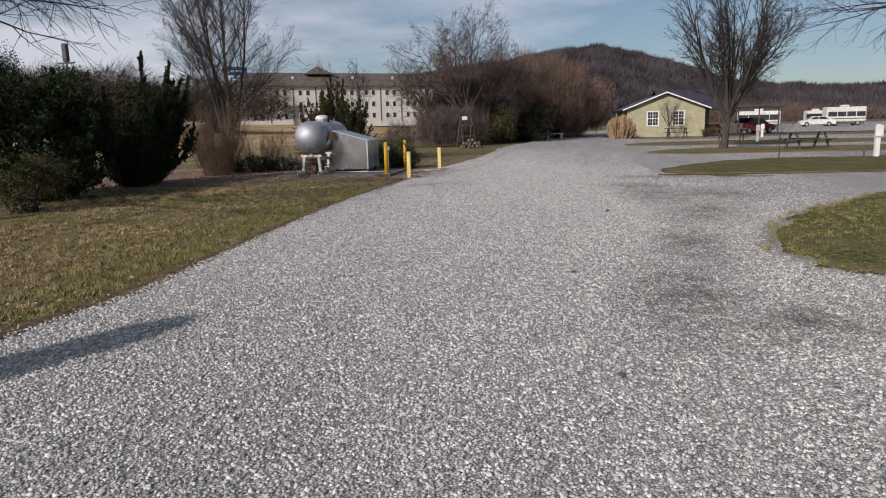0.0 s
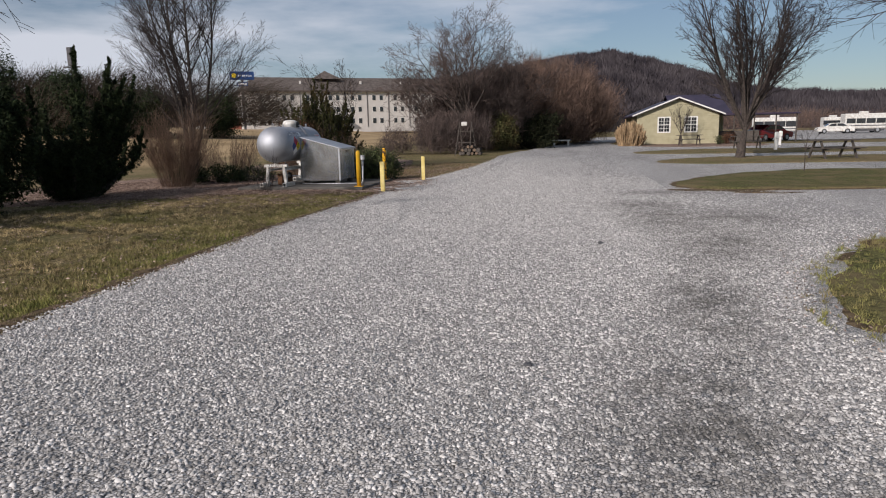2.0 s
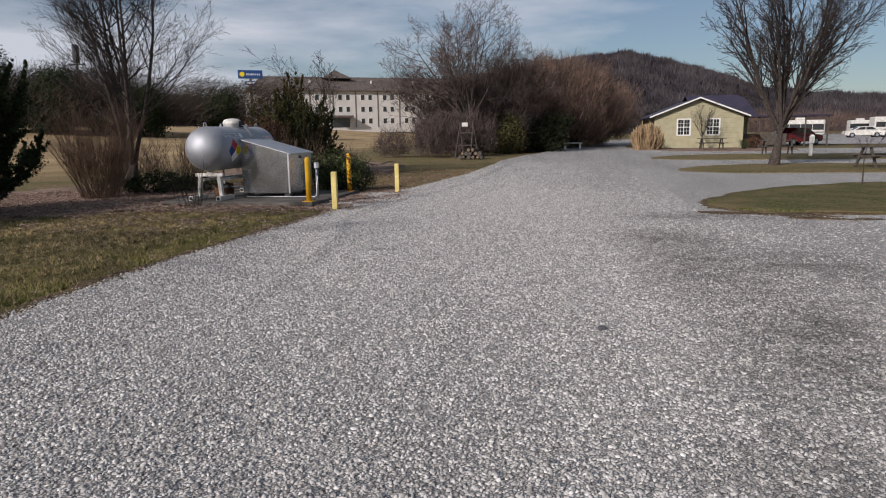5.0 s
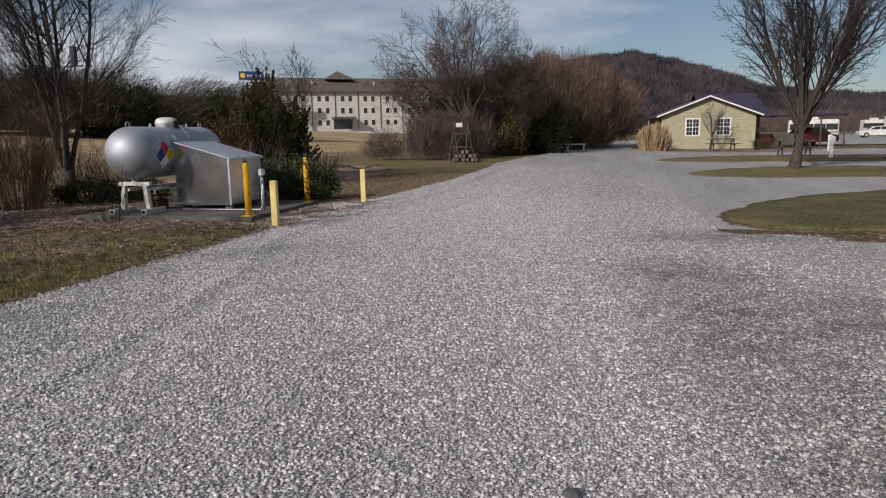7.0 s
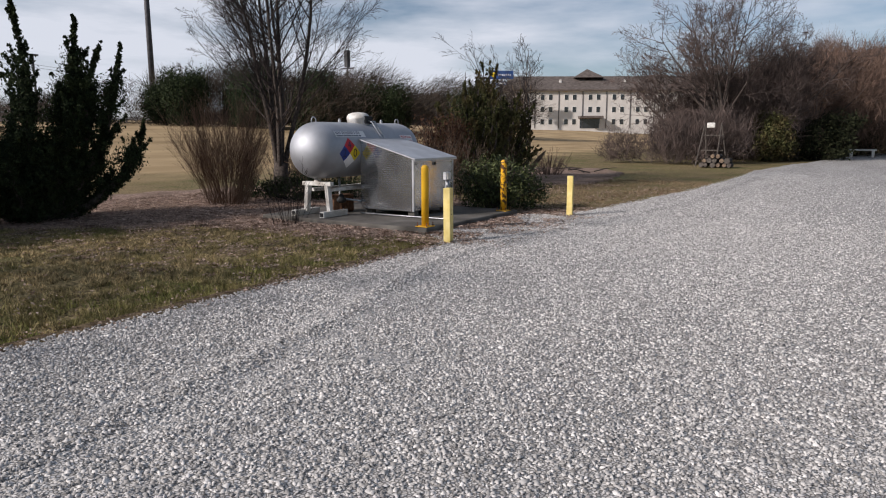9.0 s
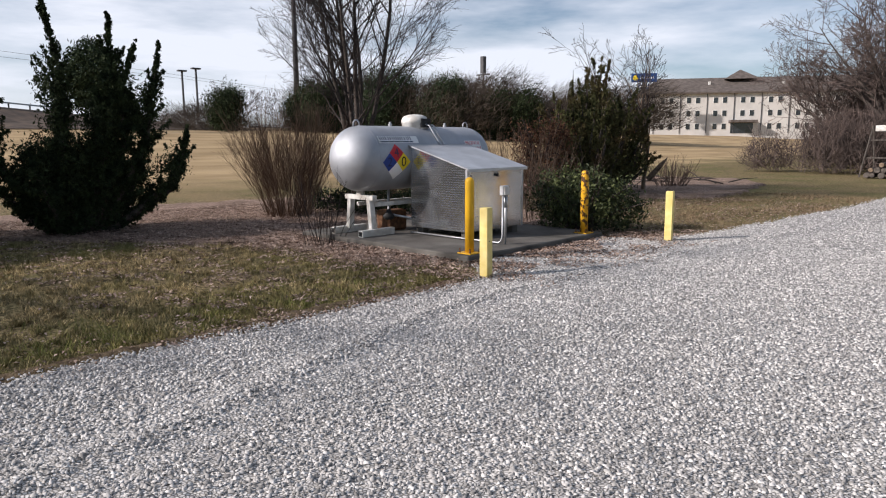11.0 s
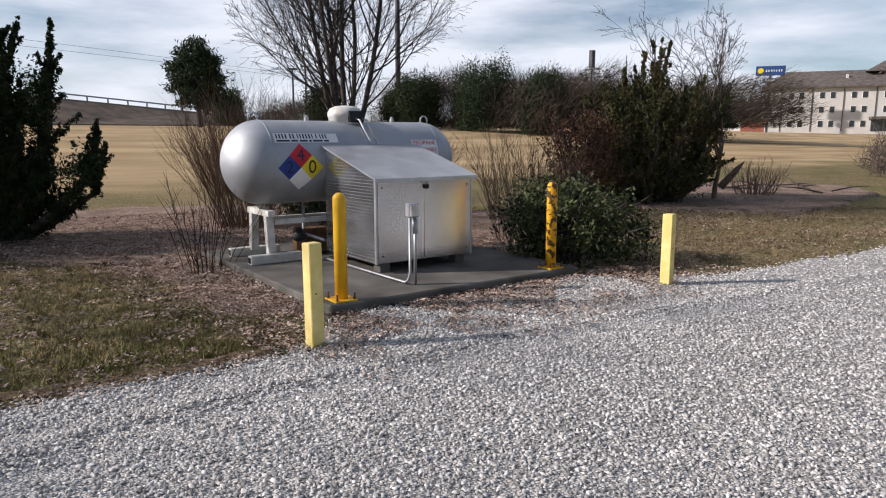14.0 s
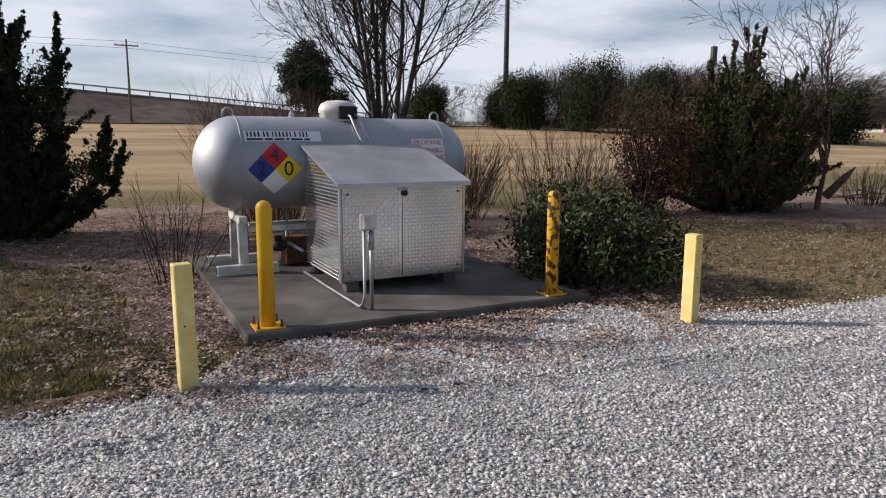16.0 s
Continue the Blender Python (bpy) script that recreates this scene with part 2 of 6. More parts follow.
M_TWIG_TAN = surface("tan dead stems", (0.095, 0.064, 0.045), (0.20, 0.142, 0.10), 3, 0.9, bump=0, island=0.3)
M_TWIG_BROWN = surface("brown shrub stems", (0.10, 0.063, 0.042), (0.22, 0.143, 0.095), 3, 0.9, bump=0, island=0.35)
M_TWIG_GREY = surface("grey brown fine twigs", (0.05, 0.038, 0.034), (0.125, 0.093, 0.08), 2, 0.9, bump=0, island=0.35)
M_HEDGE = surface("dark hedgerow twigs", (0.030, 0.025, 0.020), (0.085, 0.064, 0.046), 0.6, 0.9, bump=0, island=0.3)
M_EVERGREEN = surface("dark evergreen leaves", (0.012, 0.015, 0.008), (0.036, 0.040, 0.020), 4, 0.9, bump=0, island=0.45, spec=0.1)
M_GREYWOOD = surface("dark grey weathered planks", (0.05, 0.043, 0.036), (0.12, 0.102, 0.088), 12, 0.85, bump=0.25)
M_JUNIPER = surface("dark juniper scale leaves", (0.012, 0.020, 0.009), (0.042, 0.056, 0.023), 5, 0.85, bump=0, island=0.45, spec=0.15)
M_CEDAR = surface("bronzed cedar leaves", (0.03, 0.037, 0.014), (0.105, 0.104, 0.042), 4, 0.85, bump=0, island=0.45, patch=(0.085, 0.05, 0.024), patch_scale=1.6, amount=0.6, spec=0.15)
M_PINE = surface("pine needles", (0.015, 0.026, 0.013), (0.046, 0.065, 0.03), 3, 0.85, bump=0, island=0.4, spec=0.15)
M_SHRUB = surface("glossy shrub leaves", (0.018, 0.028, 0.010), (0.075, 0.088, 0.030), 6, 0.65, bump=0, island=0.5, spec=0.25)
M_REDLEAF = surface("withered reddish leaves", (0.055, 0.028, 0.018), (0.17, 0.085, 0.05), 5, 0.85, bump=0, island=0.45, spec=0.15)
M_PLUME = surface("dry ornamental grass", (0.27, 0.18, 0.10), (0.44, 0.32, 0.19), 5, 0.9, bump=0, island=0.25)
# distance haze is mixed into both hillside colours as a bluish tint
M_WOODS = surface("hazy leafless hillside woods", (0.030, 0.027, 0.031), (0.062, 0.054, 0.057), 0.035, 1.0, bump=0, patch=(0.035, 0.038, 0.028), patch_scale=0.012, amount=0.6, spec=0.0)
M_WOODTREE = surface("hazy leafless hillside trees", (0.032, 0.029, 0.034), (0.080, 0.070, 0.074), 0.05, 1.0, bump=0, island=0.25, spec=0.0)
M_TAN = surface("tan lap siding", (0.36, 0.33, 0.21), (0.43, 0.395, 0.26), 2, 0.75, bump=0.05, fine=20)
M_PURPLE = surface("dark purple metal roof", (0.035, 0.026, 0.045), (0.06, 0.045, 0.072), 1.5, 0.45, metal=0.2, bump=0.05)
M_GLASS = surface("dark window glass", (0.015, 0.018, 0.022), (0.03, 0.034, 0.04), 2, 0.08, bump=0, spec=0.8)
M_STUCCO = surface("cream stucco", (0.54, 0.515, 0.475), (0.63, 0.60, 0.555), 0.4, 0.85, bump=0.05)
M_SHINGLE = surface("brown grey shingles", (0.085, 0.07, 0.06), (0.15, 0.125, 0.11), 1.2, 0.9, bump=0.1, fine=4)
M_BRICK = surface("red brick", (0.20, 0.075, 0.05), (0.30, 0.12, 0.085), 3, 0.9, bump=0.1)
M_REDPAINT = surface("red car paint", (0.15, 0.007, 0.010), (0.19, 0.009, 0.013), 1, 0.25, bump=0, spec=0.6)
M_WOOD = surface("weathered timber", (0.10, 0.07, 0.05), (0.24, 0.175, 0.12), 14, 0.85, bump=0.25)
M_DECAL_WHITE = surface("white decal film", (0.72, 0.72, 0.71), (0.80, 0.80, 0.79), 6, 0.5, bump=0)
M_DECAL_BLUE = surface("blue decal film", (0.02, 0.045, 0.22), (0.03, 0.06, 0.27), 6, 0.5, bump=0)
M_DECAL_RED = surface("red decal film", (0.48, 0.02, 0.03), (0.56, 0.03, 0.04), 6, 0.5, bump=0)
M_DECAL_YELLOW = surface("yellow decal film", (0.74, 0.55, 0.02), (0.82, 0.62, 0.03), 6, 0.5, bump=0)
M_INK = surface("dark blue lettering", (0.015, 0.02, 0.06), (0.02, 0.025, 0.08), 6, 0.5, bump=0)
M_SIGN = surface("blue sign face", (0.02, 0.06, 0.19), (0.03, 0.08, 0.24), 2, 0.5, bump=0)
M_POLE = surface("dark grey pole", (0.05, 0.05, 0.055), (0.09, 0.09, 0.095), 2, 0.6, bump=0)
M_ASPHALT = surface("grey road embankment", (0.05, 0.038, 0.03), (0.12, 0.085, 0.06), 0.6, 0.95, bump=0.3, fine=6)


# ---- builders ----
class Build:
    """Gathers vertices and faces of one mesh."""

    def __init__(self):
        self.v, self.f = [], []

    def add(self, verts, faces):
        k = len(self.v)
        self.v.extend(tuple(p) for p in verts)
        self.f.extend(tuple(i + k for i in f) for f in faces)
        return self

    def box(self, x0, y0, z0, x1, y1, z1, bevel=0.0, m=None):
        bm = bmesh.new()
        bmesh.ops.create_cube(bm, size=1.0)
        bmesh.ops.scale(bm, vec=(x1 - x0, y1 - y0, z1 - z0), verts=bm.verts)
        bmesh.ops.translate(bm, vec=((x0 + x1) / 2, (y0 + y1) / 2, (z0 + z1) / 2), verts=bm.verts)
        if bevel:
            bmesh.ops.bevel(bm, geom=list(bm.edges), offset=bevel, segments=1, affect="EDGES", profile=0.5)
        bm.verts.index_update()
        vs = [(m @ p.co if m else p.co.copy()) for p in bm.verts]
        self.add(vs, [[q.index for q in f.verts] for f in bm.faces])
        bm.free()
        return self

    def tube(self, pts, radii, sides=6, cap=True):
        pts = [Vector(p) for p in pts]
        if not isinstance(radii, (list, tuple)):
            radii = [radii] * len(pts)
        k, n = len(self.v), len(pts)
        side = None
        for i, p in enumerate(pts):
            d = (pts[min(i + 1, n - 1)] - pts[max(i - 1, 0)])
            d = d.normalized() if d.length > 1e-9 else Vector((0, 0, 1))
            if side is None:
                side = d.orthogonal().normalized()
            side = side - d * side.dot(d)
            side = side.normalized() if side.length > 1e-6 else d.orthogonal().normalized()
            other = d.cross(side)
            for j in range(sides):
                a = math.tau * j / sides
                self.v.append(tuple(p + (side * math.cos(a) + other * math.sin(a)) * radii[i]))
        for i in range(n - 1):
            for j in range(sides):
                a, b = k + i * sides + j, k + i * sides + (j + 1) % sides
                self.f.append((a, b, b + sides, a + sides))
        if cap:
            self.f.append(tuple(k + j for j in reversed(range(sides))))
            self.f.append(tuple(k + (n - 1) * sides + j for j in range(sides)))
        return self

    def lathe(self, profile, axis_to, sides=24):
        """profile: (distance along the axis, radius); axis_to turns (x, y, along) into the world."""
        k = len(self.v)
        for d, r in profile:
            for j in range(sides):
                a = math.tau * j / sides
                self.v.append(tuple(axis_to(r * math.cos(a), r * math.sin(a), d)))
        for i in range(len(profile) - 1):
            for j in range(sides):
                a, b = k + i * sides + j, k + i * sides + (j + 1) % sides
                self.f.append((a, b, b + sides, a + sides))
        self.f.append(tuple(k + j for j in reversed(range(sides))))
        self.f.append(tuple(k + (len(profile) - 1) * sides + j for j in range(sides)))
        return self


def mesh_of(name, build, material, smooth=False):
    me = bpy.data.meshes.new(name)
    if isinstance(build, Build):
        me.from_pydata(build.v, [], build.f)
    else:
        verts, size, count = build  # arrays: vertices, corners per face, faces
        me.vertices.add(len(verts))
        me.vertices.foreach_set("co", np.asarray(verts, np.float32).ravel())
        idx = np.asarray(count, np.int32)
        me.loops.add(idx.size)
        me.loops.foreach_set("vertex_index", idx.ravel())
        me.polygons.add(len(idx))
        me.polygons.foreach_set("loop_start", np.arange(len(idx), dtype=np.int32) * size)
        me.update(calc_edges=True)
    me.materials.append(material)
    if smooth:
        me.polygons.foreach_set("use_smooth", [True] * len(me.polygons))
        me.update()
    return me


def part(name, build, material, parent=None, label="", smooth=False):
    ob = new(name, mesh_of(name, build, material, smooth))
    if parent:
        ob.parent = parent
    if label:
        ob["label"] = label
    return ob


def thing(name, label, category, at=(0, 0, 0), turn=0, group="", kind=""):
    ob = new(name)
    ob.matrix_world = pose(*at, 0, 0, turn)
    return tagged(ob, label, category, group, kind)


def settle(x, lo, hi):
    t = min(1.0, max(0.0, (x - lo) / (hi - lo)))
    return t * t * (3 - 2 * t)


def height(x, y):
    """The lie of the land."""
    h = 0.0
    if x < -12:
        h = 2.4 * (min(-x - 12, 53) / 53) ** 1.8
        if x < -65:
            h += 0.03 * min(-x - 65, 100)
    return h * settle(y, -60, 0)


def drop(x, y, lift=0.0):
    return (x, y, height(x, y) + lift)

# ---- ground ----
def axis_steps(lo, hi, near_lo, near_hi, step):
    a = list(np.arange(near_lo, near_hi + 1e-6, step))
    s, p = step, near_hi
    while p < hi:
        s *= 1.35
        p += s
        a.append(min(p, hi))
    s, p = step, near_lo
    while p > lo:
        s *= 1.35
        p -= s
        a.insert(0, max(p, lo))
    return a


def sheet(xs, ys, z):
    verts = [(x, y, z(x, y)) for y in ys for x in xs]
    w = len(xs)
    idx = [(j * w + i, j * w + i + 1, (j + 1) * w + i + 1, (j + 1) * w + i) for j in range(len(ys) - 1) for i in range(w - 1)]
    return np.array(verts), 4, np.array(idx)


def turf_height(x, y):
    n = 0.05 * noise.noise((x * 0.25, y * 0.25, 3.0)) + 0.02 * noise.noise((x * 1.1, y * 1.1, 7.0))
    return height(x, y) - 0.03 + n * (0.35 if abs(x) < 60 else 0)


def ground_material():
    """Turf near the drive that passes into the hay field further off."""
    m = M_GRASS.copy()
    m.name = "turf and hay field"
    n, l = m.node_tree.nodes, m.node_tree.links
    b = n["Principled BSDF"]
    near = b.inputs["Base Color"].links[0].from_socket
    g = n.new("ShaderNodeNewGeometry")
    sep = n.new("ShaderNodeSeparateXYZ")
    l.new(g.outputs["Position"], sep.inputs["Vector"])
    wob = n.new("ShaderNodeTexNoise")
    wob.inputs["Scale"].default_value, wob.inputs["Detail"].default_value = 0.25, 5
    l.new(g.outputs["Position"], wob.inputs["Vector"])
    add = n.new("ShaderNodeMath")
    add.operation = "MULTIPLY_ADD"
    add.inputs[1].default_value = 14.0
    l.new(wob.outputs["Fac"], add.inputs[0])
    l.new(sep.outputs["X"], add.inputs[2])
    far = n.new("ShaderNodeMapRange")
    far.inputs["From Min"].default_value, far.inputs["From Max"].default_value = -9.5, -15.5
    l.new(add.outputs["Value"], far.inputs["Value"])
    hay = n.new("ShaderNodeTexNoise")
    hay.inputs["Scale"].default_value, hay.inputs["Detail"].default_value = 1.0, 9
    mp = n.new("ShaderNodeMapping")
    mp.inputs["Scale"].default_value = (0.3, 0.11, 1)
    l.new(g.outputs["Position"], mp.inputs["Vector"])
    l.new(mp.outputs["Vector"], hay.inputs["Vector"])
    r = n.new("ShaderNodeValToRGB")
    r.color_ramp.elements[0].position, r.color_ramp.elements[1].position = 0.36, 0.62
    r.color_ramp.elements[0].color, r.color_ramp.elements[1].color = (0.28, 0.20, 0.108, 1), (0.45, 0.33, 0.185, 1)
    l.new(hay.outputs["Fac"], r.inputs["Fac"])
    mx = n.new("ShaderNodeMix")
    mx.data_type = "RGBA"
    l.new(far.outputs["Result"], mx.inputs["Factor"])
    l.new(near, mx.inputs[6])
    l.new(r.outputs["Color"], mx.inputs[7])
    l.new(mx.outputs[2], b.inputs["Base Color"])
    return m


xs, ys = axis_steps(-2500, 2500, -75, 30, 0.75), axis_steps(-1500, 2500, -10, 70, 0.75)
ground = part("ground", sheet(xs, ys, turf_height), ground_material(), smooth=True)
tagged(ground, "short winter grass running into a dry tan hay field", "ground", kind="structure")

LEFT = [(-40, -3.6), (0, -3.55), (4.5, -3.45), (6, -3.28), (8, -3.42), (10, -3.52), (13, -3.66), (16, -3.66), (18.7, -3.6), (19.4, -3.7), (19.9, -4.3),
        (22.8, -4.25), (23.4, -3.75), (24.2, -3.4), (26.4, -3.25), (30, -2.95), (36, -2.85), (42, -3.05), (47, -2.6), (55, -1.6), (65, -0.4), (80, 2.2), (110, 5.0)]
RIGHT = [(-40, 60), (57, 60), (58.5, 34), (59, 16), (59.6, 5.2), (66, 4.4), (80, 6.5), (110, 9)]


def along(points, y):
    for (a, u), (b, v) in zip(points, points[1:]):
        if y <= b:
            return u + (v - u) * (max(y, a) - a) / (b - a)
    return points[-1][1]


def drive_z(x, y):
    ridge = np.interp(y, [12, 14, 15.5, 16.4, 18, 20.7, 26], [-1.7, -2.0, -2.26, -2.55, -2.98, -3.0, -2.31])
    pushed = 0.022 * math.exp(-((x - ridge) / 0.11) ** 2) - 0.012 * math.exp(-((x - ridge - 0.25) / 0.12) ** 2)
    return 0.018 + 0.012 * noise.noise((x * 0.5, y * 0.2, 1)) + 0.006 * noise.noise((x * 2, y * 2, 2)) + pushed * settle(y, 11, 13)


def drive_mesh():
    rows = list(np.arange(-40, 2, 2.0)) + list(np.arange(2, 28, 0.12)) + list(np.arange(28, 110, 0.7))
    offs = [0, 0.05] + list(np.arange(0.16, 9.6, 0.16)) + [11, 13, 16, 20, 26, 34, 44, 64]
    cols = len(offs)
    v = []
    for y in rows:
        a = along(LEFT, y) + 0.13 * noise.noise((y * 1.3, 0, 0)) + 0.11 * noise.noise((y * 4.1, 5, 0)) + 0.07 * noise.noise((y * 11, 9, 0))
        k = min(1.0, (along(RIGHT, y) - a) / 64) if y > 57 else 1.0
        for i, o in enumerate(offs):
            x = a + o * k
            v.append((x, y, drive_z(x, y) - (0.05 if i == 0 else 0.0)))
    idx = [(j * cols + i, j * cols + i + 1, (j + 1) * cols + i + 1, (j + 1) * cols + i) for j in range(len(rows) - 1) for i in range(cols - 1)]
    return np.array(v), 4, np.array(idx)


drive = part("road", drive_mesh(), M_GRAVEL, smooth=True)
tagged(drive, "wide pale grey gravel drive with worn wheel tracks", "road", kind="structure")
lot = part("pavement", sheet(np.arange(17, 140, 4.0), np.arange(70, 160, 4.0), lambda x, y: 0.03), M_GRAVEL)
tagged(lot, "pale gravel parking lot behind the office", "parking lot", kind="structure")


def patch(name, outline, material, lift, label, category, ragged=0.12, seed=0, rings=6):
    """A raised island with a ragged rim; outline: corner points, smoothed."""
    pts = [Vector((*p, 0)) for p in outline]
    for _ in range(3):
        q = []
        for a, b in zip(pts, pts[1:] + pts[:1]):
            q += [a * 0.75 + b * 0.25, a * 0.25 + b * 0.75]
        pts = q
    fine = []
    for a, b in zip(pts, pts[1:] + pts[:1]):
        k = max(1, int((b - a).length / 0.14))
        fine += [a.lerp(b, i / k) for i in range(k)]
    c = sum(fine, Vector()) / len(fine)
    b = Build()
    n = len(fine)
    for r in range(rings + 1):
        f = (1.0, 0.985, 0.96, 0.85, 0.65, 0.35, 0.0)[r]
        for p in fine:
            q = c + (p - c) * f
            if r < 2:
                d = (p - c).normalized()
                q += d * (ragged * (noise.noise((p.x * 1.3, p.y * 1.3, seed)) + 0.6 * noise.noise((p.x * 4, p.y * 4, seed + 4))))
            z = height(q.x, q.y) + (-0.06 if r == 0 else lift + 0.02 * noise.noise((q.x * 1.5, q.y * 1.5, seed)))
            b.v.append((q.x, q.y, z))
    for r in range(rings):
        for i in range(n):
            a, d = r * n + i, r * n + (i + 1) % n
            b.f.append((a, d, d + n, a + n))
    ob = part(name, b, material, smooth=True)
    return tagged(ob, label, category, kind="structure")


ISLAND = [(3.0, 8.4), (3.15, 7.3), (3.6, 6.85), (6, 5.6), (14, 3.5), (30, 2), (30, 22), (16, 19), (9, 16.6), (6.7, 14.4), (4.8, 12.2), (3.4, 10.0)]
patch("ground", [(x - 0.12, y + (0.1 if y > 9 else -0.1)) for x, y in ISLAND], M_SOIL, 0.028, "bare soil rim round the grass island", "soil", ragged=0.3, seed=21)
patch("ground", ISLAND, M_ISLAND, 0.06, "grass island between the gravel drives", "grass island", seed=1)
patch("ground", [(3.0, 20.5), (4.4, 19.1), (9, 19.55), (30, 22.8), (30, 29.2), (11.8, 26.6), (8.8, 26.9), (6.1, 25.4), (4.35, 23.3)], M_SOIL, 0.028, "bare soil rim round the long grass island", "soil", ragged=0.25, seed=22)
patch("ground", [(3.2, 20.5), (4.5, 19.3), (9, 19.75), (30, 23), (30, 29), (11.8, 26.4), (8.8, 26.7), (6.2, 25.2), (4.5, 23.2)], M_ISLAND, 0.06, "long grass island beside a campsite pad", "grass island", seed=2)
patch("ground", [(3.9, 32.3), (6, 30.4), (10.6, 31.2), (32, 32), (32, 38), (12.6, 36.8), (9.4, 37.2), (6, 35.6)], M_GRASS, 0.05, "browned grass island round a bare tree", "grass island", seed=3)
patch("ground", [(3.6, 42.5), (7, 40.8), (11.1, 41), (34, 42.5), (34, 49), (14.9, 47.6), (11, 48.4), (6.4, 47.2)], M_GRASS, 0.05, "browned grass island in front of the office", "grass island", seed=4)
patch("ground", [(5.2, 58), (8, 53.5), (14, 53), (16, 58), (14, 62), (6, 62)], M_MULCH, 0.04, "bare flower bed along the office wall", "flower bed", seed=5)
patch("ground", [(-4.5, 19.3), (-5.6, 19.0), (-7, 19.2), (-8.8, 18.2), (-11.4, 16.2), (-14.4, 15.6), (-15.3, 19), (-14.6, 23), (-14, 26), (-9, 26.5), (-6.5, 24.6), (-4.4, 23.4)], M_MULCH, 0.012, "mulched bed of dead leaves under shrubs", "mulch bed", ragged=0.35, seed=6)
patch("ground", [(-6, 31), (-8, 29.6), (-12, 29.4), (-14, 31), (-14, 38), (-11, 41), (-8, 40), (-6.5, 35)], M_MULCH, 0.012, "dark bare bed under the cedar", "mulch bed", ragged=0.3, seed=8)
# dark damp hollow at the tip of the second island
patch("ground", [(2.7, 19.7), (4.2, 18.7), (6.2, 18.5), (6.0, 19.0), (4.3, 19.5)], M_SOIL, 0.026, "damp dark soil beside the grass island", "soil", ragged=0.2, seed=9)


def soil_edge():
    b = Build()
    rows = list(np.arange(1.0, 19.2, 0.1))
    for y in rows:
        x = along(LEFT, y)
        w = 0.12 + 0.14 * noise.noise((y * 0.9, 2, 4)) + 0.08 * noise.noise((y * 3.7, 1, 1))
        for u, z in ((0.0, 0.004), (0.5, 0.03), (1.0, 0.004)):
            b.v.append((x + 0.06 - u * (0.18 + w) + 0.05 * noise.noise((y * 6, u, 3)), y, z))
    for j in range(len(rows) - 1):
        for i in range(2):
            a = j * 3 + i
            b.f.append((a, a + 1, a + 4, a + 3))
    return b


verge = part("trim", soil_edge(), M_SOIL, smooth=True)
tagged(verge, "strip of bare soil between grass and gravel", "soil edge", kind="structure")


# ---- plants ----
def grow(rng, wood, twigs, p, d, length, radius, depth, spec):
    """One limb and its children. Thick ones go into wood, thin ones into twigs."""
    segs = spec["segs"][depth]
    pts, rad = [p.copy()], [radius]
    step = length / segs
    for i in range(segs):
        d = (d + Vector((rng.gauss(0, 1), rng.gauss(0, 1), rng.gauss(0, 1))) * spec["wobble"][depth] + Vector((0, 0, spec["rise"][depth]))).normalized()
        p = p + d * step
        pts.append(p.copy())
        rad.append(max(spec["thin"], radius * (1 - 0.85 * (i + 1) / segs)))
    last = depth >= len(spec["kids"])
    (wood if depth < spec["wood"] else twigs).tube(pts, rad, spec["sides"][depth], cap=False)
    if last:
        return
    n = spec["kids"][depth]
    for k in range(n):
        u = spec["from"][depth] + (1 - spec["from"][depth]) * (k + rng.random()) / n
        i = min(segs - 1, int(u * segs))
        q = pts[i].lerp(pts[i + 1], u * segs - i)
        axis = (pts[i + 1] - pts[i]).normalized()
        side = axis.orthogonal().normalized()
        side = Matrix.Rotation(rng.uniform(0, math.tau), 3, axis) @ side
        a = radians(rng.uniform(*spec["angle"][depth]))
        nd = axis * math.cos(a) + side * math.sin(a)
        r = min(rad[i] * 0.75, radius * spec["shrink"][depth])
        grow(rng, wood, twigs, q, nd, length * spec["length"][depth] * rng.uniform(0.7, 1.15) * (1.1 - 0.45 * u), r, depth + 1, spec)


VASE = dict(segs=[4, 8, 5, 4, 2], wobble=[0.03, 0.06, 0.09, 0.12, 0.16], rise=[0.0, 0.06, 0.05, 0.03, 0.0], kids=[13, 7, 6, 4], sides=[9, 6, 4, 3, 3],
            angle=[(14, 42), (18, 40), (20, 45), (20, 50)], length=[2.3, 0.42, 0.5, 0.55], shrink=[0.42, 0.42, 0.5, 0.6], thin=0.004, wood=2)
VASE["from"] = [0.72, 0.2, 0.15, 0.15]
BROAD = dict(VASE, kids=[8, 6, 6, 4], angle=[(25, 62), (25, 55), (25, 60), (25, 60)], length=[1.9, 0.5, 0.5, 0.55], rise=[0.0, 0.03, 0.03, 0.02, 0.0])
BROAD["from"] = [0.5, 0.25, 0.15, 0.15]


def bare_tree(name, at, seed, trunk, radius, spec, label, lean=(0, 0, 1), material=None, twig=None):
    rng = random.Random(seed)
    wood, twigs = Build(), Build()
    grow(rng, wood, twigs, Vector((0, 0, -0.1)), Vector(lean).normalized(), trunk, radius, 0, spec)
    t = thing(name, label, "tree", at)
    part("trunk", wood, material or M_BARK, t, smooth=True)
    part("crown", twigs, twig or M_TWIG, t, "fine bare twigs")
    return t


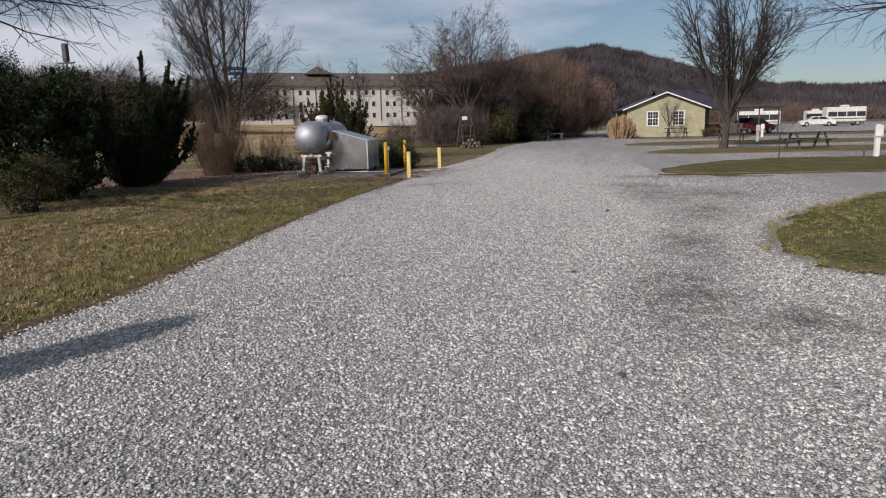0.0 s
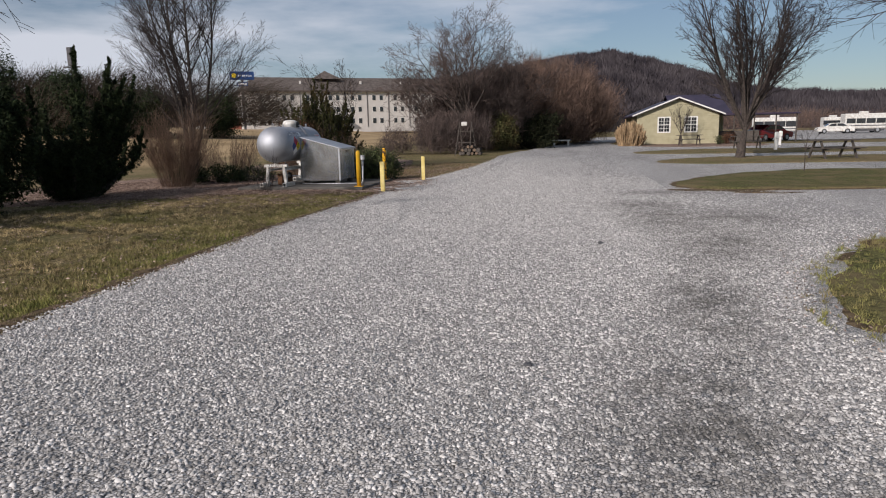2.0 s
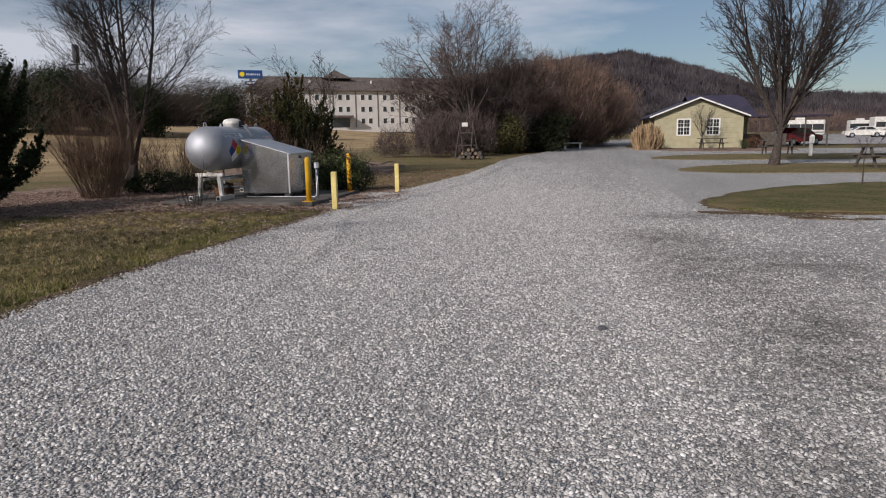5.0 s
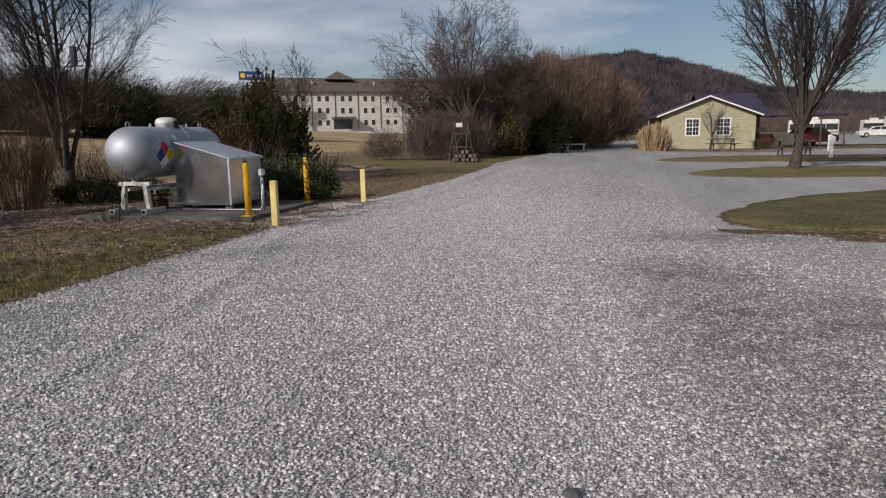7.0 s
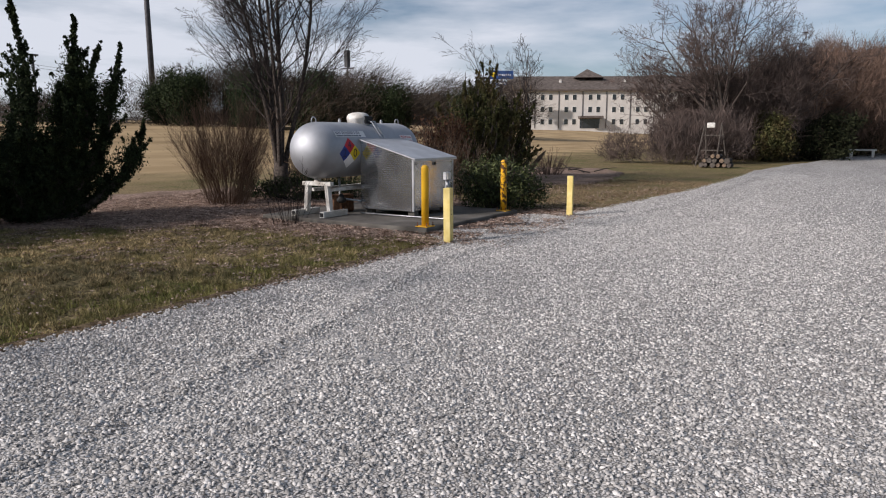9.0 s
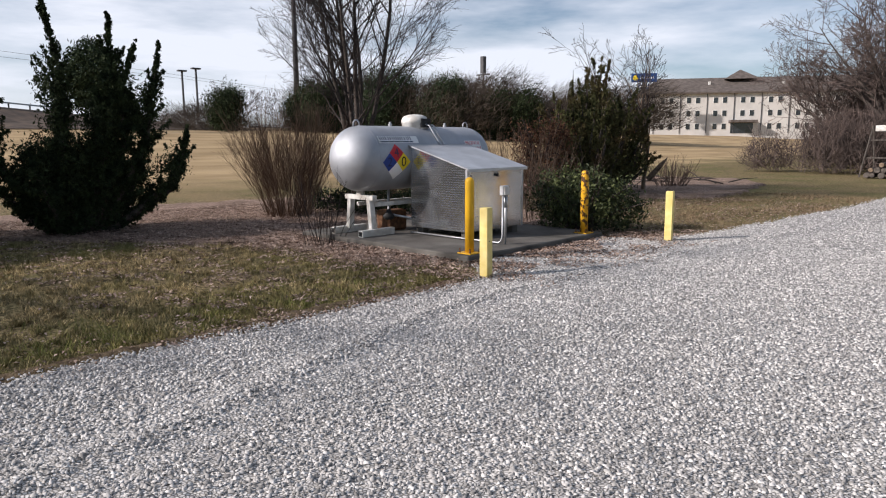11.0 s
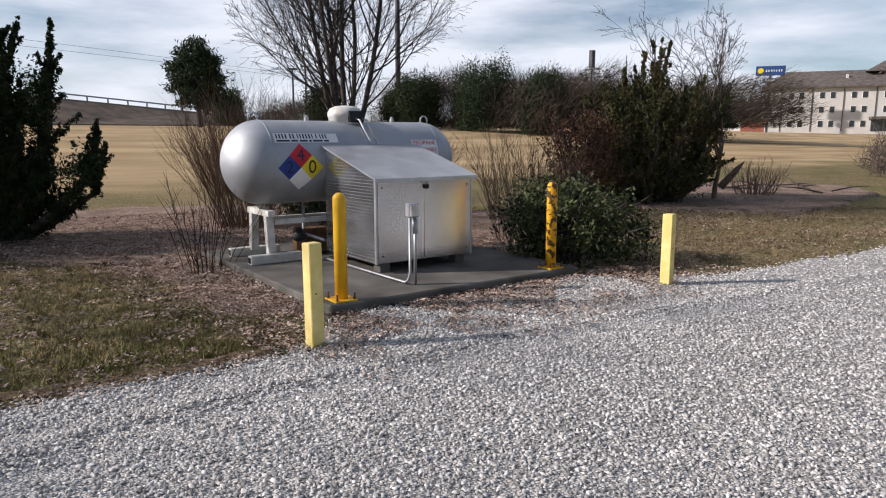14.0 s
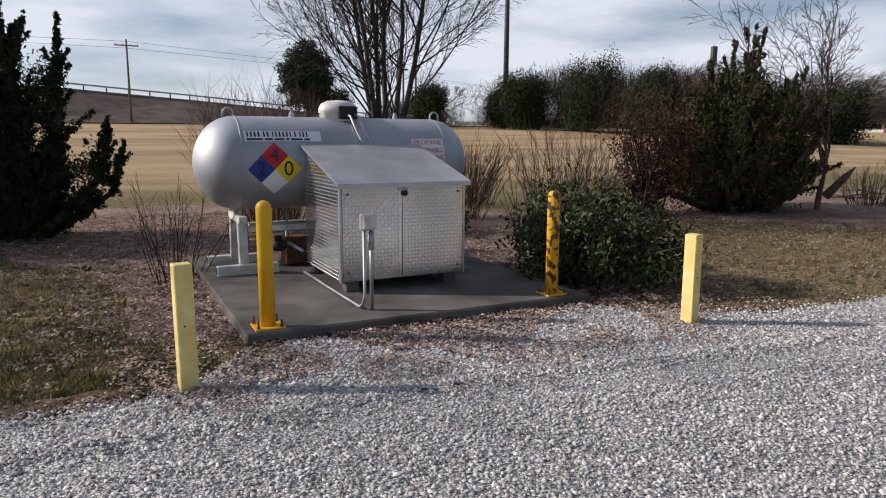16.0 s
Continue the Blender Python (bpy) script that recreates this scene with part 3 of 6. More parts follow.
PEAR = dict(segs=[9, 6, 4, 3, 2], wobble=[0.035, 0.05, 0.08, 0.12, 0.16], rise=[0.03, 0.13, 0.07, 0.03, 0.0], kids=[17, 8, 6, 3], sides=[8, 5, 3, 3, 3],
            angle=[(34, 62), (20, 42), (20, 45), (20, 50)], length=[0.42, 0.45, 0.5, 0.5], shrink=[0.3, 0.5, 0.55, 0.6], thin=0.003, wood=1)
PEAR["from"] = [0.14, 0.2, 0.2, 0.15]


def pear_tree(at, seed, tall, stems, label):
    """Several leaders from one short trunk, each with ascending limbs."""
    rng = random.Random(seed)
    wood, twigs = Build(), Build()
    wood.tube([(0, 0, -0.15), (0, 0, 0.35), (0.02, 0.01, 0.8)], [0.23, 0.19, 0.17], 10)
    for k in range(stems):
        a = math.tau * k / stems + rng.uniform(-0.3, 0.3)
        tilt = rng.uniform(0.08, 0.26) if k else 0.02
        grow(rng, wood, twigs, Vector((math.cos(a) * 0.06, math.sin(a) * 0.06, 0.55)), Vector((math.cos(a) * tilt, math.sin(a) * tilt, 1)).normalized(), tall * rng.uniform(0.82, 1.0), 0.066, 0, PEAR)
    t = thing("bare_tree", label, "tree", at)
    part("trunk", wood, M_BARK, t, smooth=True)
    part("crown", twigs, M_TWIG, t, "fine bare twigs")
    return t


def leaf_arrays(points, size, seed, aspect=0.45, up=0.3):
    """Small pointed leaves (one quad each) at the given places, turned at random."""
    rng = np.random.default_rng(seed)
    p = np.asarray(points, np.float64)
    n = len(p)
    d = rng.normal(size=(n, 3))
    d[:, 2] += up
    d /= np.linalg.norm(d, axis=1)[:, None]
    e = np.cross(d, rng.normal(size=(n, 3)))
    e /= np.linalg.norm(e, axis=1)[:, None] + 1e-9
    s = (size * rng.uniform(0.6, 1.4, n))[:, None]
    v = np.stack([p - d * s * 0.5, p + e * s * aspect * 0.5, p + d * s * 0.6, p - e * s * aspect * 0.5], 1).reshape(-1, 3)
    return v, 4, np.arange(n * 4).reshape(n, 4)


def clumps(rng, centres, per, spread):
    """Leaf places bunched round clump centres."""
    c = np.repeat(np.asarray(centres), per, 0)
    return c + rng.normal(size=c.shape) * spread


def spire_points(rng, base, tip, width, count, taper=0.8):
    base, tip = np.asarray(base, float), np.asarray(tip, float)
    u = rng.random(count) ** 0.8
    bend = np.stack([np.sin(u * 3.0 + base[0]) * 0.1, np.cos(u * 2.6 + base[1]) * 0.1, np.zeros(count)], 1)
    c = base + (tip - base) * u[:, None] + bend
    r = width * (1 - taper * u ** 0.8) * rng.uniform(0.2, 1.0, count) ** 0.6
    a = rng.uniform(0, math.tau, count)
    lump = 0.65 + 0.5 * np.sin(u * 17 + a * 2)
    return c + np.stack([np.cos(a) * r * lump, np.sin(a) * r * lump, rng.normal(size=count) * 0.06], 1)


def juniper(at, seed, label, spires, material=None, name="juniper", leaf=0.09):
    rng = np.random.default_rng(seed)
    t = thing(name, label, "shrub", at)
    pts = []
    for dx, dy, z, wd in spires:
        root = (dx * 0.25, dy * 0.25, 0.15)
        tip = (dx, dy, z)
        mid = (dx * 0.75, dy * 0.75, z * 0.45)
        part("limb", Build().tube([(0.1 * dx, 0.1 * dy, -0.1), root, mid, tip], [0.09, 0.08, 0.045, 0.01], 6), M_BARK, t)
        cs = np.vstack([spire_points(rng, root, mid, wd * 1.25, int(80 * z), 0.1), spire_points(rng, mid, tip, wd * 0.4, int(40 * z), 1.0)])
        pts.append(clumps(rng, cs, 12, 0.045))
        # ragged side sprays
        for _ in range(int(z * 8)):
            u = rng.random() ** 1.2
            c = np.array(mid) * (1 - u) + np.array(tip) * u
            a = rng.uniform(0, math.tau)
            q = c + np.array([math.cos(a), math.sin(a), rng.uniform(0.8, 2.2)]) * wd * rng.uniform(0.4, 1.7) * (1.06 - u) * (0.6 if u > 0.7 else 1.0)
            cs = spire_points(rng, c, q, 0.065, 12, 0.9)
            pts.append(clumps(rng, cs, 12, 0.03))
    part("crown", leaf_arrays(np.vstack(pts), leaf, seed, 0.4, 0.6), material or M_JUNIPER, t)
    return t


def twisted_juniper(at, seed, label, limbs, lumps, name="juniper", material=None, sprays=42, per=12, leaf=0.05, body=(2600, 20)):
    """Pointed spires with ragged upswept side sprays over a dense dark body."""
    rng = np.random.default_rng(seed)
    t = thing(name, label, "shrub", at)
    pts = []
    for dx, dy, z, wd in limbs:
        a0 = Vector((0.15 * dx, 0.15 * dy, -0.1))
        knee = Vector((dx * 0.72 + rng.normal() * 0.06, dy * 0.85 + rng.normal() * 0.08, z * 0.5))
        tip = Vector((dx, dy, z))
        line = [a0, a0.lerp(knee, 0.5) + Vector((0, 0, -0.06)), knee, knee.lerp(tip, 0.5) + Vector((rng.normal() * 0.05, rng.normal() * 0.07, 0)), tip]
        part("limb", Build().tube(line, [0.08, 0.06, 0.04, 0.025, 0.006], 6), M_BARK, t)
        long = z * 0.78
        for _ in range(int(long * sprays)):
            u = rng.uniform(0.1, 1.0)
            s = u * 4
            i = min(3, int(s))
            c = np.array(line[i].lerp(line[i + 1], s - i))
            lane = np.array((line[i + 1] - line[i]).normalized())
            a = rng.uniform(0, math.tau)
            out = np.array([math.cos(a), math.sin(a), 0.0]) + lane * rng.uniform(0.9, 2.2) * (1 + 2.5 * max(0.0, u - 0.7) / 0.3)
            out /= np.linalg.norm(out)
            n = 0.12 - 0.06 * u + wd * 1.3 * (1.02 - u) ** 0.75 * (rng.uniform(0.15, 0.6) if rng.random() < 0.7 else rng.uniform(0.8, 1.9))
            k = 6 + int(n * 26)
            v = rng.random(k)
            g = c + out * (v * n)[:, None] + rng.normal(size=(k, 3)) * (0.065 * (1.1 - 0.7 * u) * (1.08 - v) * min(1.0, n * 3.2))[:, None]
            pts.append(clumps(rng, g, per, 0.022 - 0.012 * u))
    pts.append(leafy_mass(rng, lumps, *body, 0.07, 0.35))
    part("crown", leaf_arrays(np.vstack(pts), leaf, seed, 0.42, 0.8), material or M_JUNIPER, t)
    return t


def leafy_mass(rng, lumps, count, per, spread, shell=0.55):
    """Clump centres in the outer shell of overlapping lumps (x, y, z, rx, ry, rz)."""
    cs = []
    vol = sum(l[3] * l[4] * l[5] for l in lumps)
    for x, y, z, a, b, c in lumps:
        k = max(4, int(count * a * b * c / vol))
        d = rng.normal(size=(k, 3))
        d /= np.linalg.norm(d, axis=1)[:, None]
        r = rng.uniform(shell, 1.05, k) * (1 + 0.18 * np.sin(d[:, 0] * 7 + x) * np.cos(d[:, 2] * 6 + y))
        q = np.array([x, y, z]) + d * r[:, None] * np.array([a, b, c])
        cs.append(q[q[:, 2] > 0.03])
    return clumps(rng, np.vstack(cs), per, spread)


def bush(name, at, seed, lumps, leaf, material, label, count=300, per=24, spread=0.07, stems=14, stem_mat=None, category="bush"):
    rng = np.random.default_rng(seed)
    rr = random.Random(seed)
    t = thing(name, label, category, at)
    w = Build()
    top = max(l[2] + l[5] for l in lumps)
    for _ in range(stems):
        l = rr.choice(lumps)
        e = Vector((l[0] + rr.gauss(0, 0.5) * l[3], l[1] + rr.gauss(0, 0.5) * l[4], min(top, l[2] + l[5] * rr.uniform(0.2, 1.0))))
        s = Vector((rr.gauss(0, 0.12), rr.gauss(0, 0.12), -0.08))
        w.tube([s, s.lerp(e, 0.5) + Vector((0, 0, 0.1)), e], [0.025, 0.015, 0.005], 4, False)
    part("stem", w, stem_mat or M_TWIG, t)
    part("crown", leaf_arrays(leafy_mass(rng, lumps, count, per, spread), leaf, seed), material, t)
    return t


def twig_bush(name, at, seed, stems, tall, spread, label, material=None, kids=5, thick=0.008, fan=0.35):
    """A bare many-stemmed shrub."""
    rr = random.Random(seed)
    t = thing(name, label, "shrub", at)
    w, fine = Build(), Build()
    for _ in range(stems):
        a, r = rr.uniform(0, math.tau), spread * math.sqrt(rr.random()) * 0.55
        s = Vector((math.cos(a) * r, math.sin(a) * r, -0.06))
        d = Vector((math.cos(a) * fan * rr.uniform(0.2, 1.3), math.sin(a) * fan * rr.uniform(0.2, 1.3), 1)).normalized()
        n = tall * rr.uniform(0.55, 1.05)
        pts = [s]
        for i in range(4):
            d = (d + Vector((rr.gauss(0, 0.09), rr.gauss(0, 0.09), 0))).normalized()
            pts.append(pts[-1] + d * n / 4)
        w.tube(pts, [thick, thick * 0.8, thick * 0.6, thick * 0.45, thick * 0.3], 3, False)
        for _ in range(kids):
            u = rr.uniform(0.3, 0.95) * 4
            i = min(3, int(u))
            q = pts[i].lerp(pts[i + 1], u - i)
            e = q + (d + Vector((rr.gauss(0, 0.45), rr.gauss(0, 0.45), rr.uniform(-0.1, 0.3)))).normalized() * n * rr.uniform(0.1, 0.28)
            fine.tube([q, q.lerp(e, 0.5) + Vector((0, 0, 0.02)), e], [thick * 0.45, thick * 0.35, thick * 0.2], 3, False)
    part("stem", w, material or M_TWIG, t)["kind"] = "stuff"
    part("twig_spray", fine, material or M_TWIG, t, "thin side twigs")["kind"] = "stuff"
    return t


def round_lumps(w, d, h, seed, n=7):
    rr = random.Random(seed)
    out = [(0, 0, h * 0.45, w * 0.75, d * 0.75, h * 0.5)]
    for _ in range(n):
        a = rr.uniform(0, math.tau)
        z = rr.uniform(0.2, 0.78) * h
        k = rr.uniform(0.3, 0.5)
        out.append((math.cos(a) * w * 0.55, math.sin(a) * d * 0.55, z, w * k, d * k, h * k * 0.7))
    return out

# ---- the propane tank and its pad ----
PAD = (-7.85, 19.83, -4.32, 22.87)
PAD_TOP = 0.10
slab = part("pavement", Build().box(PAD[0], PAD[1], -0.12, PAD[2], PAD[3], PAD_TOP, 0.015), M_CONCRETE)
tagged(slab, "low stained concrete pad under the propane tank", "concrete pad", kind="structure")

TX, TZ, TR, TY0, TY1 = -6.88, 1.225, 0.485, 19.82, 22.90


def tank_point(y, angle, lift=0.0):
    """A place on the tank's shell; angle from the side that faces the drive, upwards."""
    r = TR + lift
    return Vector((TX + r * math.cos(angle), y, TZ + r * math.sin(angle)))


def propane_tank():
    t = thing("propane_tank", "silver horizontal propane tank on white steel legs", "propane tank", (TX, (TY0 + TY1) / 2, PAD_TOP))
    inv = t.matrix_world.inverted()

    def put(name, build, mat, parent=t, label="", smooth=False):
        build.v = [tuple(inv @ Vector(p)) for p in build.v]
        return part(name, build, mat, parent, label, smooth)

    prof = [(TY0 + 0.42 * (1 - math.cos(math.pi / 2 * i / 14)), max(0.01, TR * math.sin(math.pi / 2 * i / 14))) for i in range(15)]
    prof += [(y, TR) for y in np.linspace(TY0 + 0.6, TY1 - 0.6, 5)]
    prof += [(TY1 - 0.42 * (1 - math.cos(math.pi / 2 * i / 14)), max(0.01, TR * math.sin(math.pi / 2 * i / 14))) for i in reversed(range(15))]
    shell = put("shell", Build().lathe(prof, lambda a, b, d: (TX + a, d, TZ + b), 56), M_SILVER, smooth=True)
    for y in (TY0 + 0.42, TY1 - 0.42, 21.43):
        put("weld_seam", Build().lathe([(y - 0.012, TR - 0.004), (y - 0.006, TR + 0.003), (y + 0.006, TR + 0.003), (y + 0.012, TR - 0.004)], lambda a, b, d: (TX + a, d, TZ + b), 56), M_SILVER, smooth=True)
    # valve dome
    yd = 21.37
    dome = put("dome", Build().lathe([(TZ + TR - 0.04, 0.20), (TZ + TR + 0.05, 0.205), (TZ + TR + 0.055, 0.215), (TZ + TR + 0.10, 0.212), (TZ + TR + 0.15, 0.185), (TZ + TR + 0.18, 0.12), (TZ + TR + 0.19, 0.02)], lambda a, b, d: (TX + a, yd + b, d), 32), M_WHITE, smooth=True)
    # the dome is closed: a black block paints the shade inside the open hatch
    put("hatch", Build().box(TX + 0.13, yd - 0.06, TZ + TR - 0.02, TX + 0.222, yd + 0.15, TZ + TR + 0.12, 0.012), M_BLACK, dome, "open hatch, its dark inside a solid black block")
    for dy in (0.03, 0.12):
        pts = [(TX + 0.21, yd + dy, TZ + TR + 0.03), (TX + 0.28, yd + dy + 0.02, TZ + TR + 0.01), (TX + 0.36, yd + dy + 0.05, TZ + 0.36), (TX + 0.44, yd + dy + 0.09, TZ + 0.22), (TX + 0.5, yd + dy + 0.12, TZ + 0.1)]
        put("hose", Build().tube(pts, 0.014, 8), M_GALV, dome, smooth=True)
    # lifting lugs and valves along the top
    for y in (20.19, 22.55):
        pts = [(TX, y - 0.055, TZ + TR - 0.01), (TX, y - 0.05, TZ + TR + 0.05), (TX, y - 0.02, TZ + TR + 0.08), (TX, y + 0.02, TZ + TR + 0.08), (TX, y + 0.05, TZ + TR + 0.05), (TX, y + 0.055, TZ + TR - 0.01)]
        put("lifting_lug", Build().tube(pts, 0.011, 8), M_SILVER, smooth=True)
    for y in (20.85, 22.05):
        put("valve", Build().lathe([(TZ + TR - 0.01, 0.028), (TZ + TR + 0.035, 0.028), (TZ + TR + 0.04, 0.018), (TZ + TR + 0.065, 0.018)], lambda a, b, d: (TX + a, y + b, d), 12), M_GALV)
    # saddles: steel frames with skids
    for y in (20.24, 22.5):
        b = Build()
        for sx in (-0.29, 0.29):
            m = Matrix.Translation((TX + sx, y, 0))
            b.box(-0.04, -0.045, PAD_TOP + 0.07, 0.04, 0.045, 0.66, 0.004, m @ pose(0, 0, 0, 0, 6 if sx < 0 else -6, 0))
        b.box(TX - 0.33, y - 0.042, 0.62, TX + 0.33, y + 0.042, 0.69, 0.004)
        b.box(TX - 0.05, y - 0.04, 0.66, TX + 0.05, y + 0.04, TZ - TR + 0.05, 0.004)
        put("leg_frame", b, M_WHITE, label="white painted steel support frame")
        for sx in (-0.33, 0.33):
            skid = put("skid", Build().box(TX + sx - 0.05, y - 0.28, PAD_TOP, TX + sx + 0.05, y + 0.34, PAD_TOP + 0.10, 0.006), M_WHITE)
            # the skid is solid: a black plate paints the shade inside its hollow end
            put("open_end", Build().box(TX + sx - 0.036, y - 0.284, PAD_TOP + 0.016, TX + sx + 0.036, y - 0.277, PAD_TOP + 0.084), M_BLACK, skid, "black plate for the shade inside the open tube end")
    put("brace", Build().box(TX - 0.30, 20.40, 0.50, TX - 0.24, 22.5, 0.56, 0.004), M_WHITE)
    put("brace", Build().box(TX + 0.20, 20.3, 0.52, TX + 0.26, 22.45, 0.58, 0.004), M_WHITE)
    # regulator and pipe behind the front legs
    put("pipe", Build().tube([(TX + 0.05, 20.75, TZ - TR + 0.03), (TX + 0.05, 20.75, 0.42), (TX + 0.08, 20.75, 0.36), (TX + 0.5, 20.8, 0.33)], 0.02, 8), M_GALV, smooth=True)
    put("regulator", Build().lathe([(0.30, 0.05), (0.33, 0.085), (0.37, 0.085), (0.40, 0.05), (0.46, 0.03)], lambda a, b, d: (TX + 0.2 + a, 20.62 + b, d), 16), M_BLACK, smooth=True)
    put("pump", Build().box(TX - 0.2, 20.7, PAD_TOP, TX + 0.1, 21.1, 0.42, 0.03), M_RUST)

    def decal(name, corners, mat, label="", lift=0.004, parent=None):
        """A film on the shell: corners as (along, up) in a flat sheet centred at the given place."""
        bm = bmesh.new()
        face = bm.faces.new([bm.verts.new((u, v, 0)) for u, v in corners])
        bmesh.ops.subdivide_edges(bm, edges=list(bm.edges), cuts=7, use_grid_fill=True)
        bmesh.ops.triangulate(bm, faces=list(bm.faces))
        bm.verts.index_update()
        b = Build()
        b.v = [tuple(tank_point(q.co.x, q.co.y / TR, lift)) for q in bm.verts]
        b.f = [tuple(q.index for q in f.verts) for f in bm.faces]
        bm.free()
        return put(name, b, mat, parent or shell, label)

    def letters(text, y, up, size, mat, parent, lift=0.007, width=None):
        cu = bpy.data.curves.new("lettering", "FONT")
        cu.body, cu.size, cu.align_x, cu.align_y, cu.resolution_u = text, size, "CENTER", "CENTER", 3
        ob = new("lettering", cu)
        bpy.context.view_layer.update()
        me = bpy.data.meshes.new_from_object(ob)
        b = Build()
        k = 1.0
        if width:
            k = width / max(1e-6, max(v.co.x for v in me.vertices) - min(v.co.x for v in me.vertices))
        b.v = [tuple(tank_point(y + q.co.x * k, (up + q.co.y) / TR, lift)) for q in me.vertices]
        b.f = [tuple(f.vertices) for f in me.polygons]
        bpy.data.objects.remove(ob)
        return put("lettering", b, mat, parent)

    def sheet_at(y0, y1, v0, v1):
        return [(y0, v0), (y1, v0), (y1, v1), (y0, v1)]

    # hazard diamond
    cy, cv, k = 20.55, -0.05, 0.272
    decal("hazard_red", [(cy, cv + k), (cy - k / 2, cv + k / 2), (cy, cv), (cy + k / 2, cv + k / 2)], M_DECAL_RED, "red quarter of the hazard diamond")
    decal("hazard_blue", [(cy - k / 2, cv + k / 2), (cy - k, cv), (cy - k / 2, cv - k / 2), (cy, cv)], M_DECAL_BLUE, "blue quarter of the hazard diamond")
    decal("hazard_yellow", [(cy + k / 2, cv + k / 2), (cy, cv), (cy + k / 2, cv - k / 2), (cy + k, cv)], M_DECAL_YELLOW, "yellow quarter of the hazard diamond")
    white = decal("hazard_white", [(cy, cv), (cy - k / 2, cv - k / 2), (cy, cv - k), (cy + k / 2, cv - k / 2)], M_DECAL_WHITE, "white quarter of the hazard diamond")
    letters("4", cy, cv + k / 2, 0.19, M_INK, shell)
    letters("2", cy - k / 2, cv, 0.19, M_INK, shell)
    letters("0", cy + k / 2, cv, 0.21, M_BLACK, shell)
    # owner's plate: bars for its words
    plate = decal("name_plate", sheet_at(20.27, 21.05, 0.235, 0.36), M_DECAL_WHITE, "white plate with dark blue lettering")
    y = 20.295
    rr = random.Random(5)
    for word in (4, 2, 6, 1, 3):
        for _ in range(word):
            w = rr.uniform(0.012, 0.019)
            decal("letter_bar", sheet_at(y, y + w, 0.285, 0.35), M_INK, lift=0.007, parent=plate)
            y += w + 0.0195
        y += 0.016
    y = 20.29
    for w in (0.16, 0.08, 0.1, 0.03, 0.12, 0.06):
        decal("letter_bar", sheet_at(y, y + w, 0.246, 0.268), M_INK, lift=0.007, parent=plate)
        y += w + 0.018
    warn = decal("warning_plate", sheet_at(22.07, 22.45, 0.0, 0.27), M_DECAL_WHITE, "white plate with red warning words")
    letters("PROPANE", 22.26, 0.225, 0.085, M_DECAL_RED, warn, width=0.34)
    letters("FLAMMABLE", 22.26, 0.135, 0.075, M_DECAL_RED, warn, width=0.35)
    letters("NO SMOKING", 22.26, 0.05, 0.07, M_DECAL_RED, warn, width=0.35)
    return t


propane_tank()

BX0, BX1, BY0, BY1, BZ0, BZF, BZB = -6.42, -5.27, 20.85, 22.1, 0.20, 1.085, 1.40


